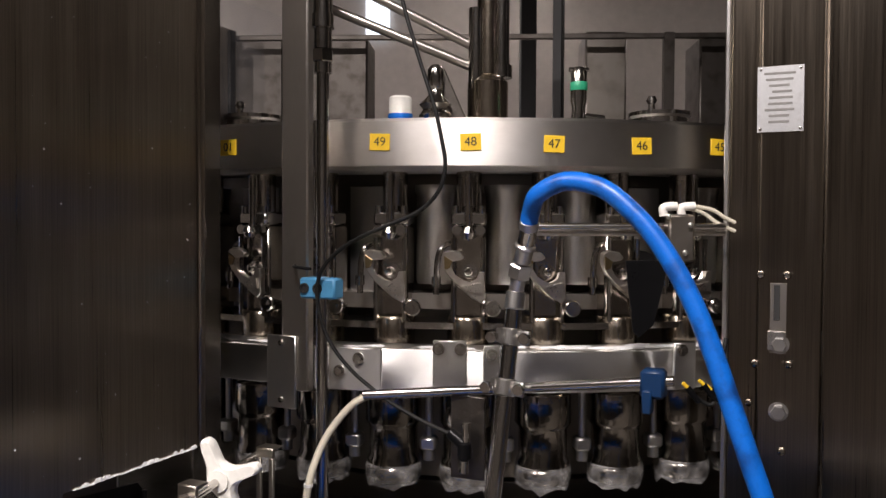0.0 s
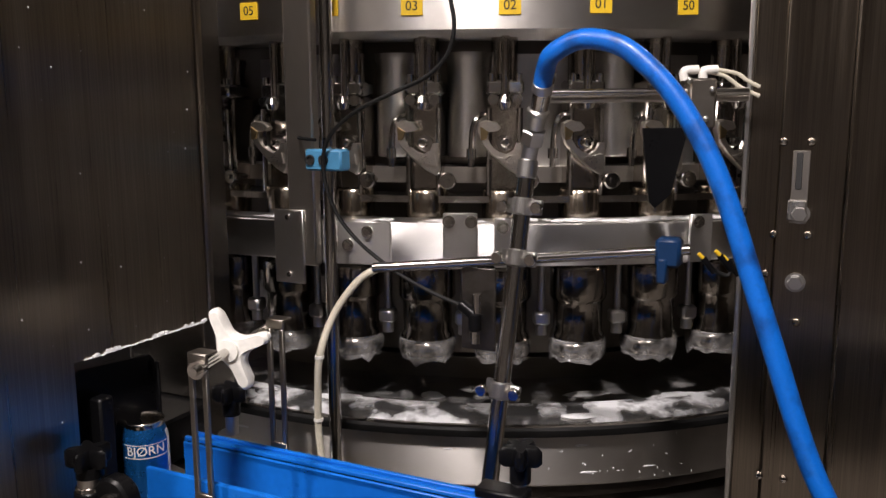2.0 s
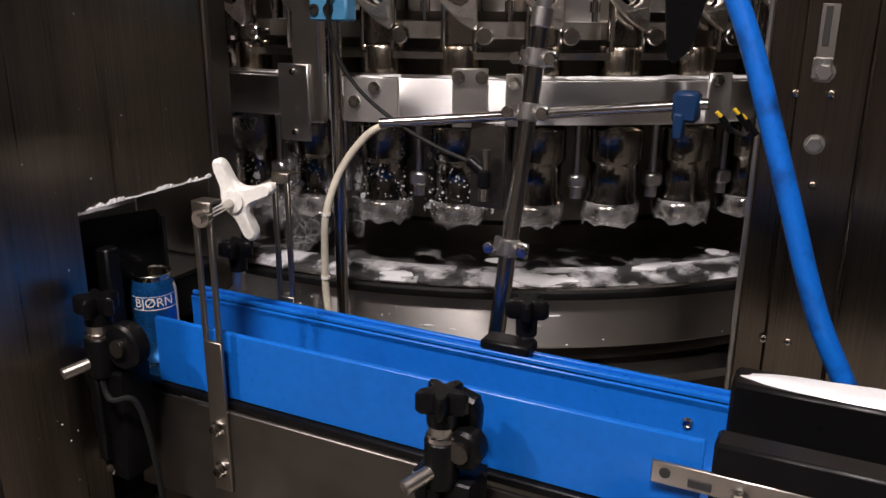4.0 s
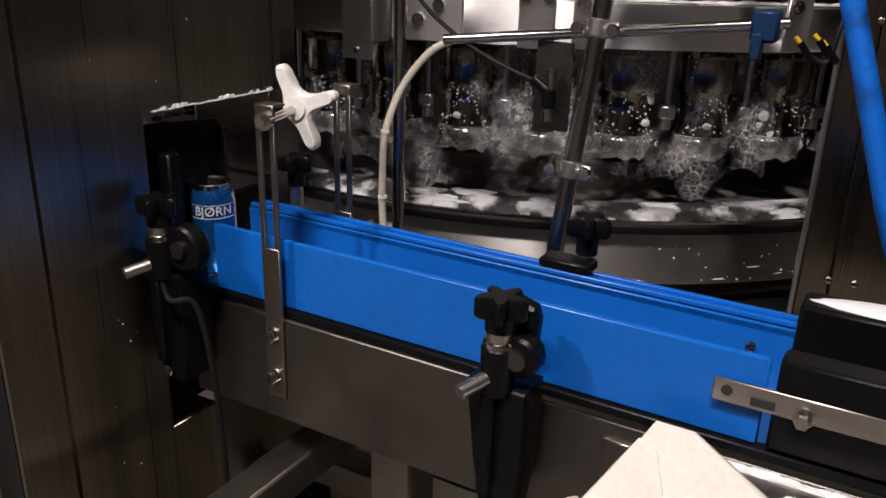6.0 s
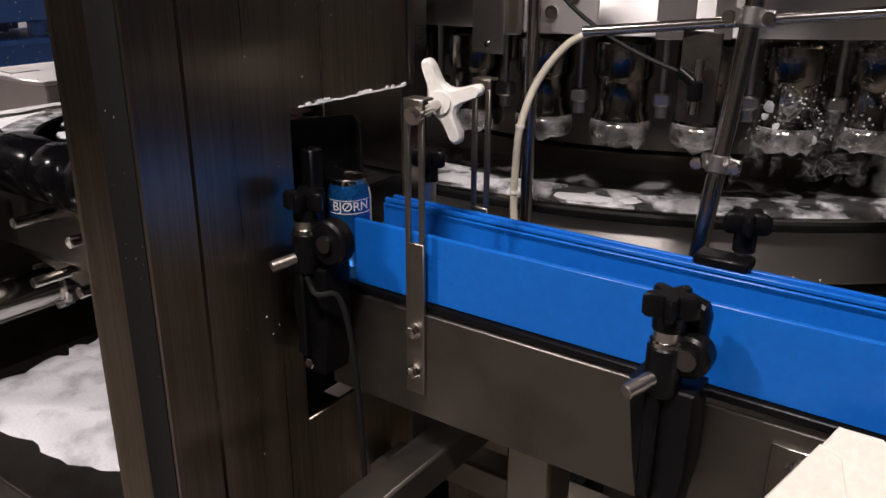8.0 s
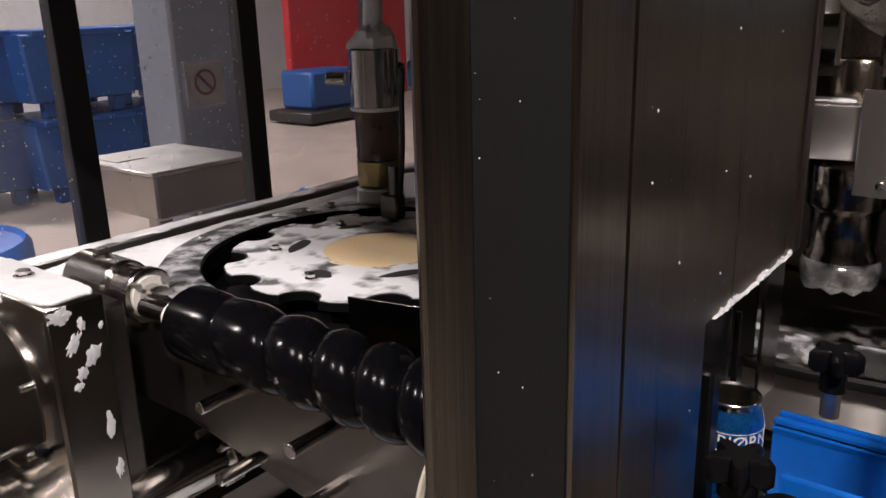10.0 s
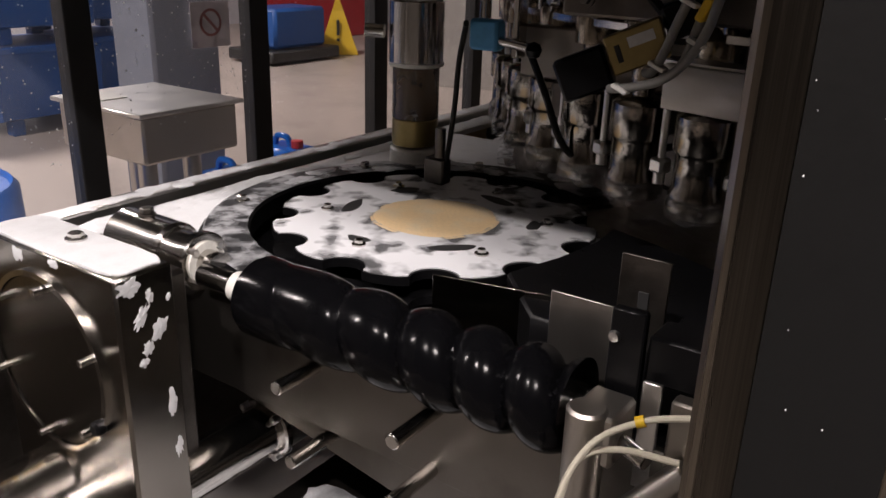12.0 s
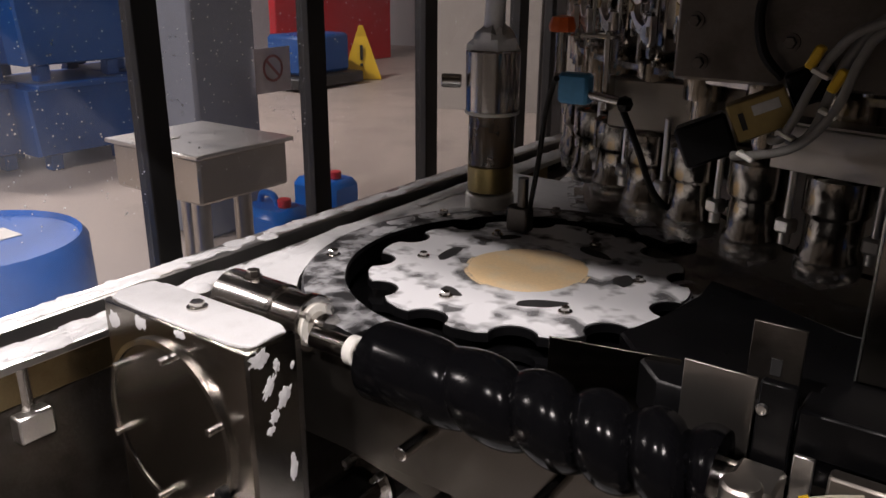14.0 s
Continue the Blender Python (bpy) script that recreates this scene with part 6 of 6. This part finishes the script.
        part("stem", Shape().cyl((0, 0, -0.08), (0, 0, 0), 0.012, n=12), POLISH, o)


# ---- cabinet glazing and the hall beyond ----
def window():
    t = thing("glazed_guard", at(-2.55, 2.0, 0), "black-framed glazed guard with water drops on the panes", "window", kind="structure")
    ps = (-1.9, -0.855, -0.29, 0.27, 0.9, 1.8)
    for v in ps:
        part("frame_post", Shape().box((0, v, 1.3), (0.05, 0.07, 2.6), 0.003), FRAME, t)
    for a, b in zip(ps, ps[1:]):
        p = part("pane", Shape().box((0, (a + b) / 2, 1.5), (0.005, b - a - 0.071, 2.2), 0.0005), GLASS, t)
        p.visible_shadow = False
    rd, dr = random.Random(21), Shape()
    for i in range(2600):
        v = rd.uniform(-1.85, -0.32) if rd.random() < 0.8 else rd.uniform(-0.3, 0.85)
        if min(abs(v - q) for q in ps) > 0.03:
            s = rd.uniform(0.0009, 0.0032)
            dr.add([(0, -s, 0), (0, 0, -s), (0, s, 0), (0, 0, s), (s * 0.6, 0, 0)], [(0, 1, 4), (1, 2, 4), (2, 3, 4), (3, 0, 4)], pose(0.0027, v, rd.uniform(0.9, 2.3)))
    tagged(part("drops", dr, FOAM, t, "water drops"), kind="stuff")
    part("sill", Shape().box((0, 0, 0.38), (0.05, 3.8, 0.05), 0.003), FRAME, t)
    k = thing("warning_sticker", at(-2.545, 1.545, 1.205), "faded white prohibition sticker on the glass", "sticker")
    part("sheet", Shape().box((0.004, 0, 0), (0.001, 0.132, 0.122), 0.0003), PAPER, k)
    part("ring", Shape().lathe([(0.030, 0), (0.037, 0), (0.037, 0.0008), (0.030, 0.0008)], 30, Matrix.Translation((0.0046, 0, 0.005)) @ pose(0, 0, 0, 0, 90, 0), caps=False), PINK, k)
    part("bar", Shape().box((0.005, 0, 0), (0.0008, 0.008, 0.062), 0.0002, pose(0, 0, 0.005, 45, 0, 0)), PINK, k)


def hall_things():
    s = thing("sink", at(-3.35, 1.90, 0), "grey steel sink table with a shallow basin on legs", "sink")
    part("basin", Shape().box((0, 0, 0.76), (0.50, 0.42, 0.17), 0.01), STEEL, s)
    part("top", Shape().box((0, 0, 0.853), (0.54, 0.46, 0.016), 0.004), BRIGHT, s)
    for x, y in ((-0.1, 0), (0.1, 0.1), (0.1, -0.1)):
        part("leg", Shape().cyl((x, y, 0), (x, y, 0.68), 0.035, n=14), STEEL, s)
    part("note", Shape().box((-0.12, -0.12, 0.863), (0.16, 0.12, 0.003), 0.001), WHITE, s)
    for u, v, lab in ((-2.99, 0.87, "blue plastic drum with a white label"), (-3.2, -0.2, "blue plastic drum standing beside the guard")):
        d = thing("barrel", at(u, v, 0), lab, "drum", "blue drums")
        part("shell", Shape().lathe([(0, 0), (0.27, 0), (0.29, 0.03), (0.29, 0.25), (0.297, 0.27), (0.29, 0.29), (0.29, 0.53), (0.297, 0.55), (0.29, 0.57), (0.285, 0.78), (0.27, 0.80), (0.26, 0.785), (0, 0.785)], 40), BLUE, d)
        part("label", Shape().box((-0.02, 0.05, 0.787), (0.10, 0.14, 0.003), 0.001), WHITE, d)
    for u, v in ((-3.9, 2.75), (-4.1, 3.35)):
        j = thing("jerrycan", at(u, v, 0), "blue plastic jerrycan with a red cap", "jerrycan", "jerrycans")
        part("body", Shape().box((0, 0, 0.15), (0.34, 0.26, 0.30), 0.04), BLUE, j)
        part("cap", Shape().cyl((0.08, 0, 0.30), (0.08, 0, 0.345), 0.035, n=14, bev=0.004), RED, j)
        part("handle", Shape().tube([(-0.10, 0, 0.29), (-0.08, 0, 0.35), (0.0, 0, 0.35), (0.03, 0, 0.29)], 0.018, 8), BLUE, j)
    rr = random.Random(6)
    for i in range(6):
        for lv in range(2):
            b = thing("bulk_bin", at(-7.0 - 0.25 * (i % 2), 0.3 + i * 0.78, lv * 0.66), "large blue plastic bin stacked along the hall", "bin", "blue bins")
            part("shell", Shape().prism([(-0.42, 0.12), (0.42, 0.12), (0.46, 0.62), (-0.46, 0.62)], -0.36, 0.36, Matrix(((0, 0, 1, 0), (1, 0, 0, 0), (0, 1, 0, 0), (0, 0, 0, 1))), 0.02), BIN, b)
            part("rim", Shape().box((0, 0, 0.625), (0.78, 0.76, 0.05), 0.01), BIN, b)
            for x, y in ((-0.28, -0.28), (0.28, -0.28), (-0.28, 0.28), (0.28, 0.28)):
                part("foot", Shape().box((x, y, 0.06), (0.10, 0.10, 0.12), 0.01), BIN, b)
    single("red_wall_panel", Shape().box((0, 0, 1.6), (0.15, 2.6, 3.2), 0.02), RED, at(-9.8, 9.6, 0), "red painted wall panel", "wall panel", kind="structure")
    single("pillar", Shape().box((0, 0, 2.7), (0.35, 0.45, 5.4), 0.02), PILLAR, at(-4.6, 2.95, 0), "blue-grey painted hall pillar", "pillar", kind="structure")
    g_ = thing("floor_sign", at(-8.3, 8.5, 0, 0, 0, 42), "yellow folding wet-floor warning sign", "sign")
    part("panel", Shape().prism([(-0.27, 0), (0.27, 0), (0.03, 0.72), (-0.03, 0.72)], -0.012, 0.012, pose(0, -0.06, 0, 82), 0.004), YELLOW, g_)
    part("back_panel", Shape().prism([(-0.27, 0), (0.27, 0), (0.03, 0.72), (-0.03, 0.72)], -0.012, 0.012, pose(0, 0.10, 0, 98), 0.004), YELLOW, g_)
    part("mark", Shape().box((0, -0.05, 0.36), (0.04, 0.02, 0.2), 0.004).box((0, -0.068, 0.2), (0.04, 0.02, 0.04), 0.004), INK, g_)
    p = thing("pallet", at(-8.4, 7.6, 0), "dark pallet truck beside the wall", "pallet truck")
    part("deck", Shape().box((0, 0, 0.10), (0.8, 1.2, 0.14), 0.02), FRAME, p)
    part("load", Shape().box((0, 0, 0.42), (0.6, 0.9, 0.48), 0.04), BIN, p)
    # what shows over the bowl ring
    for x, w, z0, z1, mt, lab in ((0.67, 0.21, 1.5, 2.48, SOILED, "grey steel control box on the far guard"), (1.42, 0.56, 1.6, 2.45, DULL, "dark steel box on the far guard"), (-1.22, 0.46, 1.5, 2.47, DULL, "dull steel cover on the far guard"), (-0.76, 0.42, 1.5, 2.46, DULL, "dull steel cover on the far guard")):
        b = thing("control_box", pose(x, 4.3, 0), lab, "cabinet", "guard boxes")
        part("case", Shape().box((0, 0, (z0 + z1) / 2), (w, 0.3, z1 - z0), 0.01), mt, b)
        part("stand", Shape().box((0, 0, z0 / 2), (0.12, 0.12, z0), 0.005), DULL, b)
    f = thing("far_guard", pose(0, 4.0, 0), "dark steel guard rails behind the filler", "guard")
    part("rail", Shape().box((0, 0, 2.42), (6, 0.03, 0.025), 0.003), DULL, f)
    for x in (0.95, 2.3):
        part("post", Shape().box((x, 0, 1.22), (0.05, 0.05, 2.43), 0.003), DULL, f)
    single("dark_column", Shape().box((0, 0, 2.7), (0.15, 0.2, 5.4), 0.01), FRAME, pose(0.46, 7.6, 0), "dark painted steel column", "column", kind="structure")
    single("bright_window", Shape().box((0, 0, 0), (0.26, 0.05, 0.8), 0.01), glow("daylight_pane", (0.8, 0.9, 1.0), 1.6), pose(-1.11, 8.85, 3.95), "tall bright daylight window in the far wall", "window", kind="structure")


def under_conveyor():
    t = thing("conveyor_stand", at(-0.45, 0.75, 0), "steel stand and cross beams under the conveyor", "stand")
    part("leg", Shape().box((0.02, 0.0, 0.40), (0.06, 0.06, 0.80), 0.004), SOILED, t)
    part("leg", Shape().box((0.30, 0.03, 0.40), (0.06, 0.06, 0.80), 0.004), SOILED, t)
    part("beam", Shape().box((-0.12, 0.05, 0.72), (0.05, 0.62, 0.05), 0.004), SOILED, t)
    part("beam", Shape().box((0.18, 0.10, 0.62), (0.75, 0.05, 0.05), 0.004), SOILED, t)
    part("drain_pipe", Shape().tube([(0.10, 0.16, 0.10), (0.10, 0.16, 0.55), (0.16, 0.18, 0.68), (0.30, 0.22, 0.72)], 0.028, 14), POLISH, t)
    part("apron", Shape().box((-0.12, 0.20, 0.33), (0.26, 0.008, 0.56), 0.002), PANEL, t, "brushed steel apron")
    part("brace_plate", Shape().prism([(-0.50, 0.36), (-0.47, 0.36), (-0.22, 0.60), (-0.22, 0.64), (-0.25, 0.64)], 0.02, 0.07, Matrix(((1, 0, 0, 0), (0, 0, 1, 0), (0, 1, 0, 0), (0, 0, 0, 1))), 0.002), STEEL, t)
    part("junction_box", Shape().box((-0.02, 0.16, 0.58), (0.10, 0.08, 0.12), 0.008), BLACK, t)
    w = thing("hanging_cable", at(-0.655, 0.615, 0), "thin black cable hanging from the clamp", "cable")
    part("cable", Shape().tube([(-0.02, 0.0, 0.985), (0.01, -0.016, 0.975), (0.03, 0.0, 0.97), (0.045, 0.004, 0.90), (0.052, 0.006, 0.78), (0.056, 0.006, 0.60), (0.07, 0.01, 0.30)], 0.0035, 8), RUBBER, w)


def motions():
    hub = at(*HUB, 0).translation
    rows, star, screw = [], [], []
    base = STAR_PHASE
    sm = at(-1.456, 0.693, 0.990)
    for i in range(57):
        s = i * 0.25
        rows.append((s, pose(hub.x, hub.y, 0, 0, 0, SPIN * s)))
        star.append((s, at(*STAR, 0, 0, 0, base - SPIN * 50 / POCKETS * s)))
    for i in range(141):
        screw.append((i * 0.1, sm @ pose(0, 0, 0, SCREW_PHASE + SPIN * STATIONS * i * 0.1, 0, 0)))
    walk(screw_ob, screw)
    walk(wheel, rows)
    walk(star_ob, star)


hall()
hall_lamps()
lower_machine()
wheel = carousel()
fixed_ring()
left_cabinet()
right_cabinet()
conveyor()
slotted_bar(-0.562, 0.676, 0.84, 1.194, (0.924, 0.87))
slotted_bar(-0.573, 0.828, 0.90, 1.196, ())
white_handle()
clamp_knob("guide_clamp", at(-0.679, 0.622, 1.012), "black plastic swivel clamp holding the near guide", 0.034, 0.034, 0.027)
clamp_knob("guide_clamp", at(-0.248, 0.622, 0.995), "black plastic swivel clamp holding the near guide", 0.068, 0.020, 0.020)
small_knob(-0.242, 0.822, 1.056)
small_knob(-0.665, 0.846, 1.058)
drink_can()
fill_pipe()
sensor_station()
cabling()
foam_board()
under_conveyor()
deck()
star_ob = star_wheel()
screw_ob = timing_screw()
drive_side()
screw_support()
transfer_head()
window()
hall_things()
motions()
